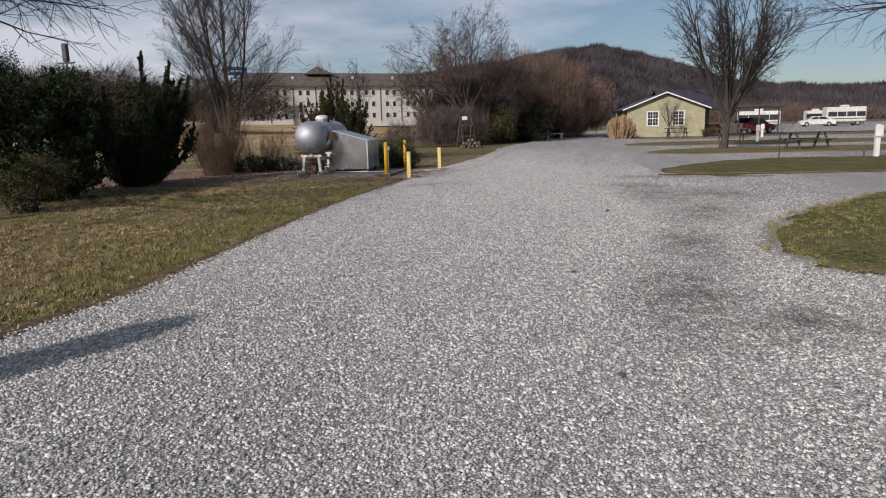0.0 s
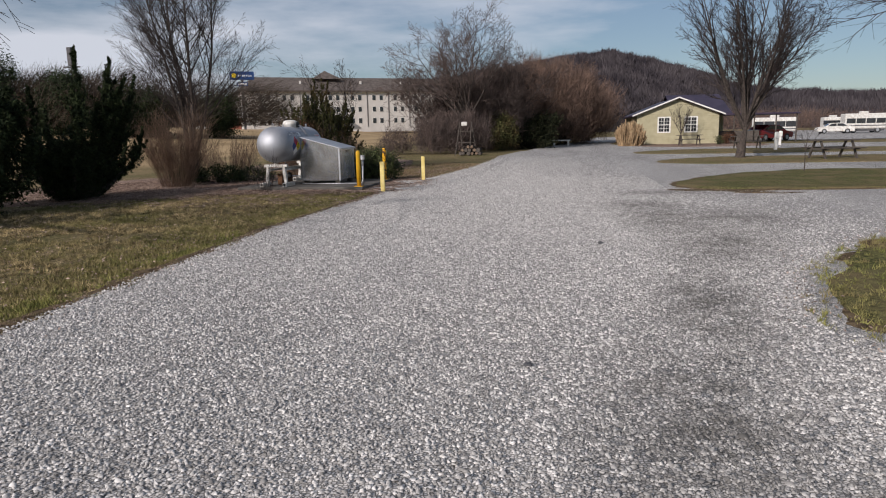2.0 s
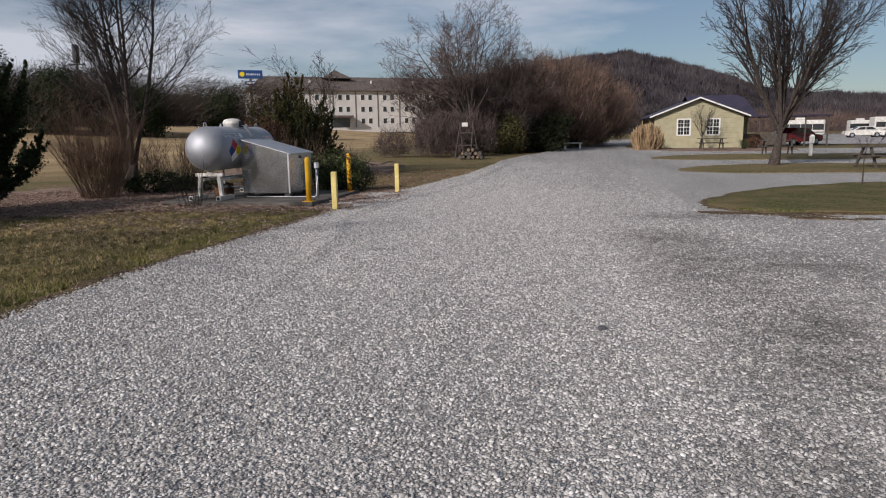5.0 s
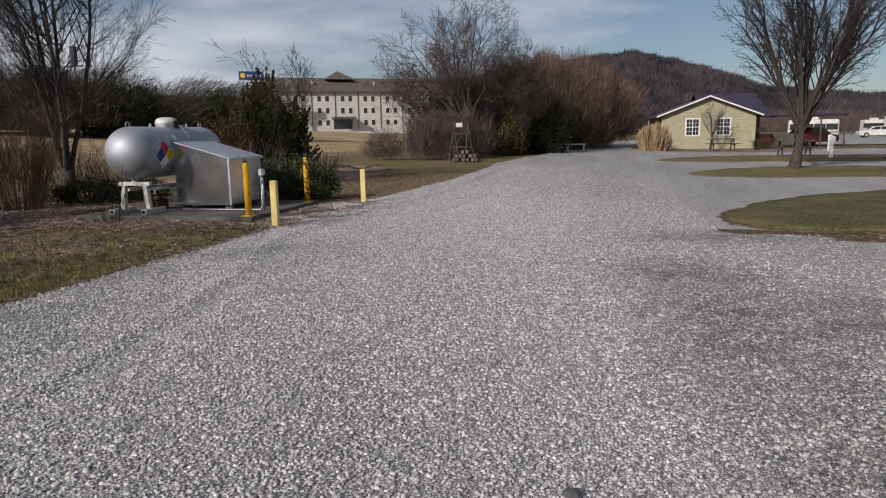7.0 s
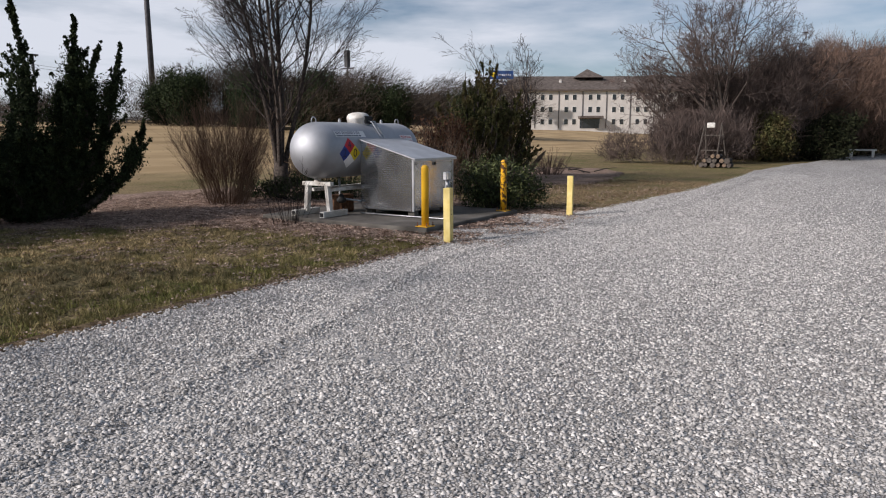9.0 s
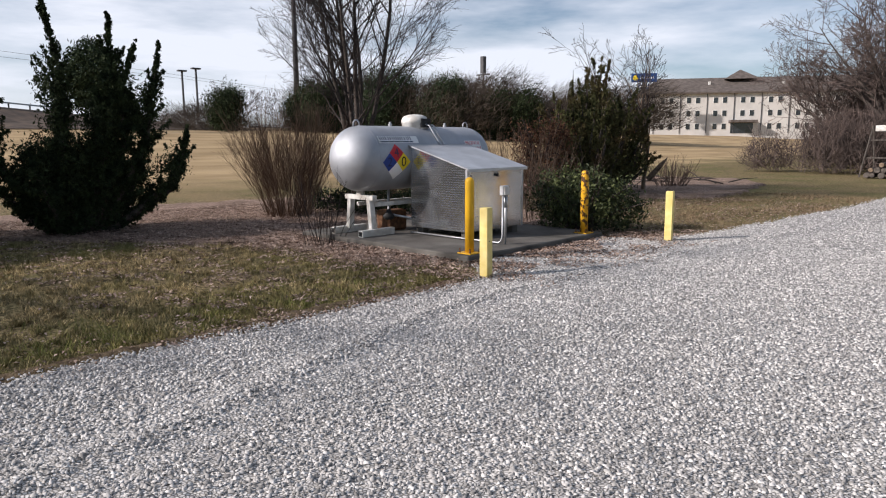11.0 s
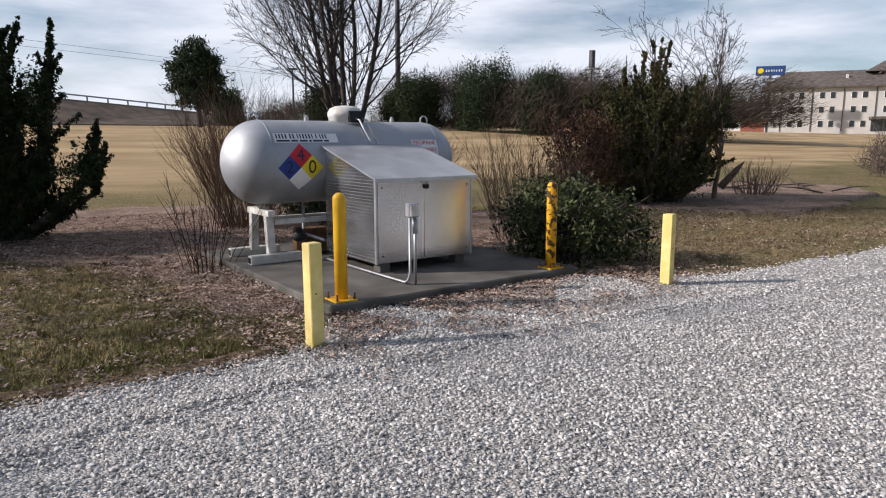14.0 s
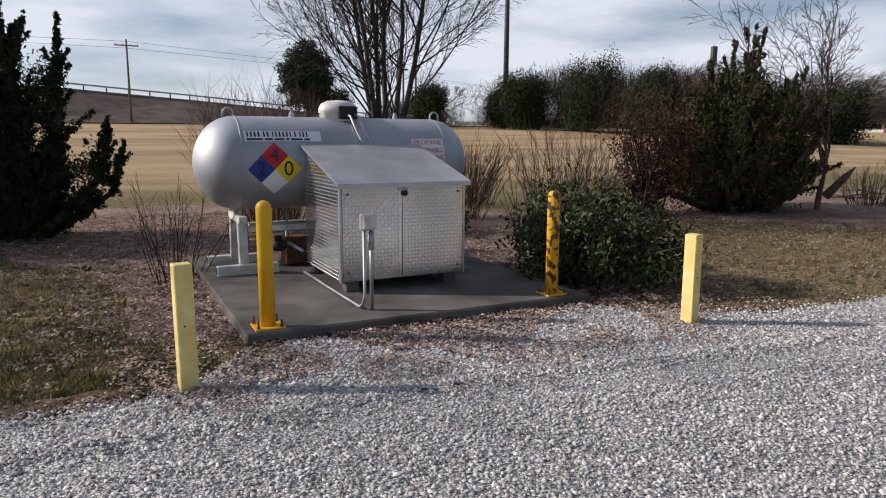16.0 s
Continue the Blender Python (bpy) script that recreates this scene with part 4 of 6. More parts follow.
def dispenser_cabinet():
    t = thing("dispenser_cabinet", "aluminium tread-plate cabinet with a sloping lid", "cabinet", (BX1, BY0, PAD_TOP))
    inv = t.matrix_world.inverted()

    def put(name, b, mat, parent=t, label="", smooth=False):
        b.v = [tuple(inv @ Vector(p)) for p in b.v]
        return part(name, b, mat, parent, label, smooth)

    wall = 0.02

    def slope(x):
        return BZF + (BZB - BZF) * (BX1 - x) / (BX1 - BX0)

    def tread(rows, along_n, place, inside, steep=0.0145, half=0.0155, rise=0.0036, wide=0.0):
        """Raised lozenges of tread plate in alternating directions."""
        b = Build()
        for r in range(rows):
            for c in range(along_n):
                if not inside(c, r):
                    continue
                s = 1 if (r + c) % 2 else -1
                d1, d2 = (half, steep * s), (0.0042 * s, -(wide or 0.0042 + (0.0145 - steep) * 0.3))
                k = len(b.v)
                for du, dv, h in ((-d1[0], -d1[1], 0.0), (d2[0], d2[1], 0.0), (d1[0], d1[1], 0.0), (-d2[0], -d2[1], 0.0), (0, 0, rise)):
                    b.v.append(tuple(place((c + 0.5) * 0.034 + du, (r + 0.5) * 0.034 + dv, h)))
                for i in range(4):
                    b.f.append((k + i, k + (i + 1) % 4, k + 4))
        return b

    for y in (BY0, BY1 - wall):
        b = Build()
        vs = [(x, yy, z) for yy in (y, y + wall) for x, z in ((BX0, BZ0), (BX1, BZ0), (BX1, BZF), (BX0, BZB))]
        b.add(vs, [(0, 1, 2, 3), (7, 6, 5, 4), (0, 4, 5, 1), (1, 5, 6, 2), (2, 6, 7, 3), (3, 7, 4, 0)])
        side = put("side_panel", b, M_PLATE)
        if y == BY0:
            tr = put("tread_pattern", tread(35, 33, lambda u, v, h: (BX0 + 0.01 + u, BY0 - h, BZ0 + v), lambda c, r: (r + 1) * 0.034 + BZ0 < slope(BX0 + 0.01 + (c + 1) * 0.034), 0.002, 0.0165, 0.0056, 0.0055), M_PLATE, side)
            tr["kind"] = "stuff"
    put("back_panel", Build().box(BX0, BY0 + wall, BZ0, BX0 + wall, BY1 - wall, BZB - 0.01), M_PLATE)
    put("floor_panel", Build().box(BX0 + wall, BY0 + wall, BZ0, BX1 - wall, BY1 - wall, BZ0 + 0.02), M_PLATE)
    ym = BY0 + 0.6
    for a, b_ in ((BY0 + wall + 0.003, ym - 0.003), (ym + 0.003, BY1 - wall - 0.003)):
        d = put("door", Build().box(BX1 - 0.02, a, BZ0 + 0.012, BX1 + 0.004, b_, BZF - 0.02, 0.002), M_PLATE)
        n = int((b_ - a - 0.01) / 0.034)
        tr = put("tread_pattern", tread(24, n, lambda u, v, h, a=a: (BX1 + 0.004 + h, a + 0.005 + u, BZ0 + 0.025 + v), lambda c, r: True), M_PLATE, d)
        tr["kind"] = "stuff"
        for z in (BZ0 + 0.08, BZF - 0.09):
            yy = a + 0.05 if a < ym - 0.1 else b_ - 0.05
            put("rivet", Build().lathe([(BX1 + 0.002, 0.012), (BX1 + 0.010, 0.010), (BX1 + 0.012, 0.004)], lambda p, q, e, yy=yy, z=z: (e, yy + p, z + q), 10), M_BLACK, d)
    put("edge_trim", Build().box(BX1 - 0.03, BY0 - 0.006, BZ0 - 0.004, BX1 + 0.008, BY0 + 0.016, BZF - 0.004, 0.003), M_SHEET)
    put("edge_trim", Build().box(BX1 - 0.03, BY1 - 0.016, BZ0 - 0.004, BX1 + 0.008, BY1 + 0.006, BZF - 0.004, 0.003), M_SHEET)
    # lid with folded rim
    b = Build()
    x0, x1, y0, y1 = BX0 - 0.03, BX1 + 0.05, BY0 - 0.035, BY1 + 0.045
    top = [(x0, slope(x0)), (x1, slope(x1))]
    vs = [(x, y, z + h) for h in (0.004, 0.022) for x, z in top for y in (y0, y1)]
    b.add(vs, [(0, 1, 3, 2), (4, 6, 7, 5), (0, 4, 5, 1), (2, 3, 7, 6), (0, 2, 6, 4), (1, 5, 7, 3)])
    lid = put("lid", b, M_SHEET, label="grey sheet metal lid, sloping to the front")
    put("lid_rim", Build().box(x1 - 0.004, y0, slope(x1) - 0.022, x1 + 0.004, y1, slope(x1) + 0.02, 0.002), M_SHEET, lid)
    lock = put("padlock", Build().box(BX1 + 0.008, ym - 0.005, BZF - 0.115, BX1 + 0.035, ym + 0.045, BZF - 0.07, 0.006), M_BLACK)
    put("hasp", Build().tube([(BX1 + 0.02, ym + 0.005, BZF - 0.075), (BX1 + 0.02, ym + 0.005, BZF - 0.045), (BX1 + 0.02, ym + 0.035, BZF - 0.045), (BX1 + 0.02, ym + 0.035, BZF - 0.075)], 0.005, 6), M_GALV, lock)
    put("hasp_plate", Build().box(BX1 + 0.005, ym - 0.05, BZF - 0.06, BX1 + 0.014, ym + 0.06, BZF - 0.03, 0.002), M_SHEET)
    for x, y in ((BX0 + 0.12, BY0 + 0.12), (BX1 - 0.1, BY0 + 0.12), (BX0 + 0.12, BY1 - 0.14), (BX1 - 0.1, BY1 - 0.14)):
        put("foot", Build().box(x - 0.07, y - 0.06, PAD_TOP, x + 0.07, y + 0.06, BZ0, 0.004), M_CONCRETE)
    return t


dispenser_cabinet()


def outlet_stand():
    x, y = -4.62, 20.87
    t = thing("outlet_stand", "grey electrical outlet box on two bent conduits", "electrical box", (x, y, PAD_TOP))
    part("box", Build().box(-0.035, -0.06, 0.66, 0.035, 0.06, 0.79, 0.008), M_GALV, t)
    part("cover", Build().box(0.036, -0.05, 0.67, 0.05, 0.05, 0.78, 0.006), M_WHITE, t)
    part("conduit", Build().tube([(0, 0.03, -0.0), (0, 0.03, 0.66)], 0.016, 10), M_GALV, t, smooth=True)
    part("coupling", Build().tube([(0, 0.03, 0.50), (0, 0.03, 0.64)], 0.026, 10), M_GALV, t, smooth=True)
    pts = [(0, -0.03, 0.66), (0, -0.03, 0.12), (-0.01, -0.045, 0.05), (-0.04, -0.06, 0.025), (-0.79, -0.07, 0.022), (-1.75, -0.08, 0.022)]
    part("conduit", Build().tube(pts, 0.013, 8), M_GALV, t, smooth=True)
    return t


outlet_stand()


def bollard(y, material, label, tilt=0):
    t = thing("bollard", label, "bollard", (-4.47, y, PAD_TOP), group="round steel bollards")
    prof = [(0.0, 0.057), (0.885, 0.057)] + [(0.885 + 0.057 * math.sin(a), max(0.004, 0.057 * math.cos(a))) for a in np.linspace(0.2, 1.5, 8)]
    part("pipe", Build().lathe(prof, lambda a, b, d: (a, b, d), 24), material, t, smooth=True)
    part("base_plate", Build().box(-0.11, -0.11, 0.0, 0.11, 0.11, 0.014, 0.003), material, t)
    for sx in (-1, 1):
        for sy in (-1, 1):
            part("bolt", Build().lathe([(0.012, 0.013), (0.03, 0.013), (0.031, 0.008), (0.07, 0.008)], lambda a, b, d: (a + 0.085 * sx, b + 0.085 * sy, d), 8), M_RUST, t)
    return t


bollard(20.02, M_YELLOW, "bright yellow round steel bollard bolted to the pad")
bollard(22.58, M_YELLOW_WORN, "yellow steel bollard with flaking rusty paint")


def timber_post(x, y, tall, tilt, turn, label):
    t = thing("timber_post", label, "post", (x, y, -0.0), turn, group="square yellow posts")
    m = pose(0, 0, 0, tilt, -tilt * 0.5, 0)
    part("post_body", Build().box(-0.052, -0.052, -0.15, 0.052, 0.052, tall, 0.006, m), M_PALE, t)
    part("nail", Build().lathe([(0.05, 0.006), (0.0545, 0.006)], lambda a, b, d: m @ Vector((d, a - 0.01, b + tall * 0.53)), 8), M_BLACK, t)
    return t


timber_post(-3.635, 19.37, 0.77, 0.3, 6, "short pale yellow square timber post at the gravel edge")
timber_post(-3.42, 23.20, 0.745, 0.2, 14, "short pale yellow square timber post by dry grass")

# ---- trees and shrubs near the pad ----
pear_tree(drop(-11.4, 23.7), 11, 7.4, 6, "tall leafless pear tree with many upright stems")
twisted_juniper(drop(-11.2, 17.6, -0.03), 21, "dark green twisted juniper with ragged upright spires",
                [(0.95, -0.5, 3.55, 0.46), (1.25, 0.32, 3.42, 0.52), (1.4, 0.62, 3.0, 0.4), (1.4, 1.0, 3.0, 0.4), (0.25, -1.2, 2.65, 0.36), (1.15, 1.5, 1.7, 0.32), (0.9, 0.95, 1.8, 0.28),
                 (0.5, 1.7, 1.4, 0.28), (-0.5, 0.1, 2.2, 0.35), (0.2, -1.35, 1.75, 0.3), (0.85, 0.2, 2.3, 0.4), (-0.7, 0.7, 1.5, 0.35), (0.9, -0.8, 1.4, 0.35)],
                [(0.1, 0.0, 0.4, 0.62, 0.62, 0.45), (0.35, 0.1, 1.0, 0.55, 0.68, 0.5), (0.45, -0.45, 1.25, 0.42, 0.42, 0.4), (0.8, 0.3, 1.75, 0.3, 0.4, 0.5), (0.5, 0.75, 0.95, 0.34, 0.38, 0.26), (-0.2, 0.1, 1.0, 0.5, 0.55, 0.5), (0.3, -0.7, 0.95, 0.4, 0.38, 0.3), (0.75, -0.35, 1.75, 0.22, 0.22, 0.4), (1.1, 0.7, 2.0, 0.2, 0.25, 0.4), (0.88, -0.46, 2.35, 0.17, 0.19, 0.5), (1.15, 0.31, 2.45, 0.18, 0.21, 0.5), (1.35, 0.8, 2.2, 0.17, 0.2, 0.4), (1.0, 1.25, 1.1, 0.24, 0.26, 0.28)])
juniper(drop(-11.7, 14.3, -0.03), 22, "dense dark green juniper, broad and rounded",
        [(0.5, 0.6, 2.71, 0.6), (-0.8, 0.2, 2.71, 0.7), (0.8, -0.7, 2.38, 0.7), (-0.6, -0.9, 2.46, 0.7), (1.5, 0.6, 1.97, 0.6), (-1.6, 0.4, 2.21, 0.6), (0.2, 1.4, 2.05, 0.6), (0.1, 0.1, 2.46, 0.8), (1.4, -1.4, 1.56, 0.6), (1.9, -0.3, 1.31, 0.5), (1.1, 1.5, 2.3, 0.6), (0.2, 2.1, 2.6, 0.65), (-0.8, 1.6, 2.8, 0.7), (1.7, 1.2, 1.4, 0.6), (0.9, 0.9, 2.5, 0.7)])
bush("leafy_shrub", drop(-9.9, 12.2, -0.03), 23, round_lumps(1.0, 1.0, 1.25, 3), 0.05, M_CEDAR, "low shrub with dull brown-green leaves", 320, 24, 0.07)
rr = random.Random(44)
sprigs = []
for ring, count, rise in ((0.25, 5, 3.6), (0.7, 8, 3.35), (1.15, 12, 2.95), (1.55, 15, 2.45), (1.8, 16, 1.8), (1.85, 14, 1.1)):
    for q in range(count):
        a = math.tau * (q + rr.uniform(-0.4, 0.4)) / count
        d = ring * rr.uniform(0.8, 1.12)
        sprigs.append((math.cos(a) * d, math.sin(a) * d, rise * rr.uniform(0.72, 1.1), rr.uniform(0.45, 0.75)))
twisted_juniper(drop(-9.75, 31.15), 31, "bushy bronze-green cedar with a ragged feathery top", sprigs,
                [(0, 0, 0.6, 1.45, 1.45, 0.6), (0, 0, 1.4, 1.4, 1.4, 0.8), (0.1, 0.1, 2.1, 1.05, 1.05, 0.65), (-0.1, 0, 2.7, 0.55, 0.55, 0.5)], "cedar_bush", M_CEDAR, 9, 8, 0.07, (1800, 14))
bush("dry_leaf_bush", drop(-9.85, 28.85), 32, round_lumps(0.95, 0.9, 2.15, 5, 9), 0.075, M_REDLEAF, "rounded shrub with withered dark red leaves", 420, 12, 0.12, 60, category="bush")
bush("green_shrub", (-5.0, 23.3, 0), 33, [(0, 0, 0.5, 0.62, 0.5, 0.48), (-0.5, 0.1, 0.55, 0.5, 0.45, 0.45), (0.3, 0.45, 0.45, 0.5, 0.42, 0.42), (-0.3, -0.3, 0.42, 0.38, 0.3, 0.38), (-0.2, 0.35, 0.72, 0.4, 0.4, 0.3), (0.35, 0.75, 0.32, 0.4, 0.34, 0.3)], 0.06, M_SHRUB, "low leafy evergreen shrub behind a bollard", 620, 16, 0.07, 26)
twig_bush("dead_stems", (-5.35, 23.6, 0), 45, 16, 1.4, 0.7, "thin reddish dead stems above a green shrub", M_TWIG_RED, 5, 0.006, 0.25)
twig_bush("bare_shrub", drop(-6.6, 24.2), 34, 46, 1.45, 0.9, "bare twiggy shrub beside the tank", M_TWIG_TAN)
twig_bush("bare_shrub", drop(-10.6, 21.4), 35, 280, 2.3, 0.8, "dense bare brown multi-stemmed shrub", M_TWIG_BROWN, 18, 0.0048, 0.38)
twig_bush("bare_shrub", drop(-10.6, 24.6), 43, 150, 1.6, 1.2, "low bare brown shrub at the foot of the pear tree", M_TWIG_BROWN, 8, 0.007, 0.5)
twig_bush("bare_shrub", drop(-8.4, 25.8), 36, 90, 1.9, 1.1, "bare brown shrub behind the tank", M_TWIG_BROWN, 8, 0.007, 0.4)
twig_bush("dead_stems", drop(-6.95, 19.62), 37, 24, 1.3, 0.5, "clump of dead grey stems at the pad corner", M_TWIG, 4, 0.006, 0.3)
twig_bush("bare_shrub", drop(-13.4, 26.4), 38, 120, 1.5, 1.4, "low bare brown shrub in the mulch bed", M_TWIG, 5, 0.008, 0.5)
twig_bush("bare_shrub", drop(-9.1, 34.9), 39, 70, 1.1, 0.9, "fan of reddish dead stems in a dark bed", M_TWIG_RED, 4, 0.012, 0.6)
bush("low_evergreen", drop(-10.1, 22.9), 40, [(0, 0, 0.24, 0.9, 0.7, 0.32), (0.7, 0.8, 0.2, 0.8, 0.6, 0.28), (-1.0, -0.3, 0.2, 0.7, 0.5, 0.26)], 0.06, M_JUNIPER, "low dark creeping evergreen under the tree", 380, 22, 0.06, 6)
STUB = dict(BROAD, kids=[5, 5, 4, 3], length=[1.9, 0.55, 0.5, 0.5], angle=[(8, 30), (18, 40), (20, 50), (20, 50)], thin=0.008)
bare_tree("pale_tree", drop(-8.95, 32.75), 41, 1.7, 0.075, dict(STUB, kids=[7, 6, 5, 3], length=[2.5, 0.5, 0.45, 0.5], angle=[(10, 40), (18, 42), (20, 45), (20, 50)], wobble=[0.12, 0.11, 0.12, 0.14, 0.16], thin=0.005), "leaning pale leafless tree with a split trunk", (0.03, 0.06, 1), M_TWIG_TAN, M_TWIG)
part("splinter", Build().tube([(0.1, 0.1, 0.3), (0.45, 0.2, 0.75), (0.6, 0.25, 0.95)], [0.1, 0.07, 0.01], 6), M_WOOD, bpy.data.objects["pale_tree"], "broken splintered limb")
b = Build()
rr = random.Random(8)
for _ in range(16):
    p = Vector((rr.uniform(-1.3, 1.6), rr.uniform(-1.5, 1.6), 0.05))
    d = Vector((rr.gauss(0, 1), rr.gauss(0, 1), rr.uniform(0, 0.35))).normalized() * rr.uniform(0.7, 1.6)
    b.tube([p, p + d * 0.5 + Vector((0, 0, 0.04)), p + d], [0.025, 0.018, 0.006], 5)
brush = part("brush_pile", b, M_BARK)
brush.location = drop(-9.6, 37.2)
tagged(brush, "pile of fallen dead branches on a dark bed", "branches")

# trees whose branches hang into the top corners
HANG = dict(BROAD, rise=[0.0, -0.02, -0.05, -0.05, -0.04], kids=[15, 9, 7, 4], length=[1.7, 0.5, 0.5, 0.55], angle=[(45, 80), (20, 50), (20, 50), (25, 55)])
bare_tree("bare_tree", drop(-10.6, 9.4), 51, 4.1, 0.16, dict(HANG, kids=[15, 9, 7, 3], thin=0.005), "leafless tree with long drooping twigs over the lawn")
bare_tree("bare_tree", (13.4, 18.4, 0.05), 52, 5.2, 0.2, dict(HANG, length=[1.35, 0.5, 0.5, 0.55]), "leafless tree with drooping branches on an island")
# vase-shaped tree on the third island
bare_tree("bare_tree", (8.48, 35.35, 0.03), 53, 1.8, 0.24, dict(VASE, kids=[19, 12, 8, 4], length=[4.6, 0.36, 0.42, 0.5], shrink=[0.34, 0.42, 0.5, 0.6], angle=[(5, 48), (14, 36), (20, 42), (20, 50)], thin=0.0065, rise=[0, 0.012, 0.03, 0.03, 0.0]), "vase-shaped leafless tree on a grass island", (0.15, 0, 1))
bare_tree("sapling", (8.15, 25.6, 0.05), 54, 0.9, 0.025, dict(VASE, kids=[5, 3], segs=[4, 4, 3], length=[1.0, 0.4]), "thin staked sapling on a grass island")
bare_tree("small_tree", (9.5, 59.6, 0), 55, 1.3, 0.08, dict(VASE, kids=[11, 8, 5], length=[2.1, 0.45, 0.5]), "small leafless tree against the office wall")

# ---- thicket beyond the lawn ----
CROWN = dict(BROAD, kids=[12, 9, 8, 5], length=[2.7, 0.52, 0.5, 0.5], angle=[(8, 52), (22, 52), (25, 60), (25, 60)], thin=0.009, wood=2, sides=[9, 5, 3, 3, 3])
bare_tree("bare_tree", drop(-6.2, 51.5), 61, 2.9, 0.26, CROWN, "large spreading leafless tree above a thicket", twig=M_TWIG_GREY)
bare_tree("bare_tree", drop(-8.9, 53.5), 62, 2.4, 0.2, dict(CROWN, length=[2.4, 0.5, 0.5, 0.5]), "leafless tree in a brown thicket", twig=M_TWIG_GREY)
bare_tree("bare_tree", drop(-3.6, 55.5), 65, 2.6, 0.22, dict(CROWN, length=[2.4, 0.5, 0.5, 0.5]), "bushy leafless tree with grey twigs by the drive", twig=M_TWIG_GREY)
bare_tree("bare_tree", drop(-2.5, 62), 63, 2.6, 0.2, dict(CROWN, length=[2.2, 0.45, 0.5, 0.55]), "leafless tree behind brown brush", twig=M_TWIG_RED)
bare_tree("bare_tree", drop(0.5, 72), 64, 2.6, 0.2, dict(CROWN, length=[2.4, 0.42, 0.5, 0.55], thin=0.011), "tall leafless tree behind brown brush", twig=M_TWIG_RED)


def brush_wall(at, seed, lumps, count, size, material, label, lean=0.25, fine=0.012):
    """Dense leafless brush: many short rising twigs through a lumpy volume."""
    rng = np.random.default_rng(seed)
    vol = sum(l[3] * l[4] * l[5] for l in lumps)
    ps = []
    for x, y, z, a, b, c in lumps:
        k = int(count * a * b * c / vol)
        d = rng.normal(size=(k, 3))
        d /= np.linalg.norm(d, axis=1)[:, None]
        r = rng.uniform(0.2, 1.0, k) ** 0.5 * (1 + 0.15 * np.sin(d[:, 0] * 9 + x * 3) + 0.12 * np.sin(d[:, 1] * 11 + z))
        ps.append(np.array([x, y, z]) + d * r[:, None] * np.array([a, b, c]))
    p = np.vstack(ps)
    p = p[p[:, 2] > 0]
    n = len(p)
    d = rng.normal(size=(n, 3)) * lean
    d[:, 2] += 1
    d[:, :2] += p[:, :2] * 0.05
    d /= np.linalg.norm(d, axis=1)[:, None]
    e = np.cross(d, rng.normal(size=(n, 3)))
    e /= np.linalg.norm(e, axis=1)[:, None]
    s = (size * rng.uniform(0.5, 1.5, n))[:, None]
    w = fine * rng.uniform(0.6, 1.6, n)[:, None]
    v = np.stack([p - e * w, p + e * w, p + d * s], 1).reshape(-1, 3)
    ob = part("brush", (v, 3, np.arange(n * 3).reshape(n, 3)), material)
    ob.location = at
    return tagged(ob, label, "brush", kind="stuff")


brush_wall(drop(-3.0, 66), 71, [(0, 0, 3.0, 5.0, 5, 3.8), (4, 6, 3.0, 4.2, 6, 3.8), (-4, -5, 2.4, 3.4, 3.4, 3.0), (1, 2, 4.8, 4.2, 4.2, 2.9)], 110000, 0.85, M_TWIG_RED, "dense red-brown leafless thicket beside the drive", 0.55)
brush_wall(drop(-7.6, 54.0), 74, [(0.6, 0, 2.4, 2.6, 2.2, 2.8), (-1.6, 0, 1.8, 1.6, 1.8, 2.0), (3.2, 1, 3.0, 2.4, 2.4, 3.2)], 34000, 0.7, M_TWIG_GREY, "tall brown leafless brush in front of the hotel", 0.6, 0.009)
brush_wall(drop(-8.0, 47.5), 72, [(0.4, 0, 1.0, 1.9, 1.5, 1.4), (-2.6, 0.5, 0.6, 1.3, 1.2, 1.0), (2.0, 1.6, 1.2, 1.6, 1.6, 1.5)], 12000, 0.6, M_TWIG_GREY, "low tangled leafless brush at the lawn's end", 0.7, 0.009)
brush_wall(drop(-16, 60), 73, [(8.5, -2, 1.7, 3.0, 2.5, 2.0)], 9000, 0.8, M_TWIG_RED, "brown leafless brush at the edge of the field", 0.6)
for x, y, w, h, s in ((-1.9, 56.5, 2.3, 2.6, 81), (-0.7, 67.0, 2.0, 2.3, 82), (-3.9, 53.5, 1.2, 3.0, 83)):
    bush("evergreen_bush", drop(x, y), s, round_lumps(w, w, h, s), 0.16, M_EVERGREEN if s < 83 else M_CEDAR, "dark evergreen bush at the foot of the thicket", 420, 22, 0.16)

# ---- far side of the field ----
def pine(at, seed, tall, label):
    rng = np.random.default_rng(seed)
    t = thing("pine_tree", label, "tree", at)
    part("trunk", Build().tube([(0, 0, -0.2), (0.1, 0, tall * 0.5), (0, 0.1, tall * 0.95)], [0.3, 0.2, 0.05], 8), M_BARK, t)
    lumps = []
    for i in range(26):
        u = i / 25
        a = i * 2.4
        r = tall * 0.30 * math.sin(math.pi * (0.16 + 0.80 * u)) ** 0.8
        lumps.append((math.cos(a) * r * 0.65, math.sin(a) * r * 0.65, tall * (0.22 + 0.72 * u), r * 0.45 + 0.3, r * 0.45 + 0.3, tall * 0.055))
    part("crown", leaf_arrays(leafy_mass(rng, lumps, 800, 18, 0.25, 0.3), 0.42, seed, 0.3), M_PINE, t)
    return t


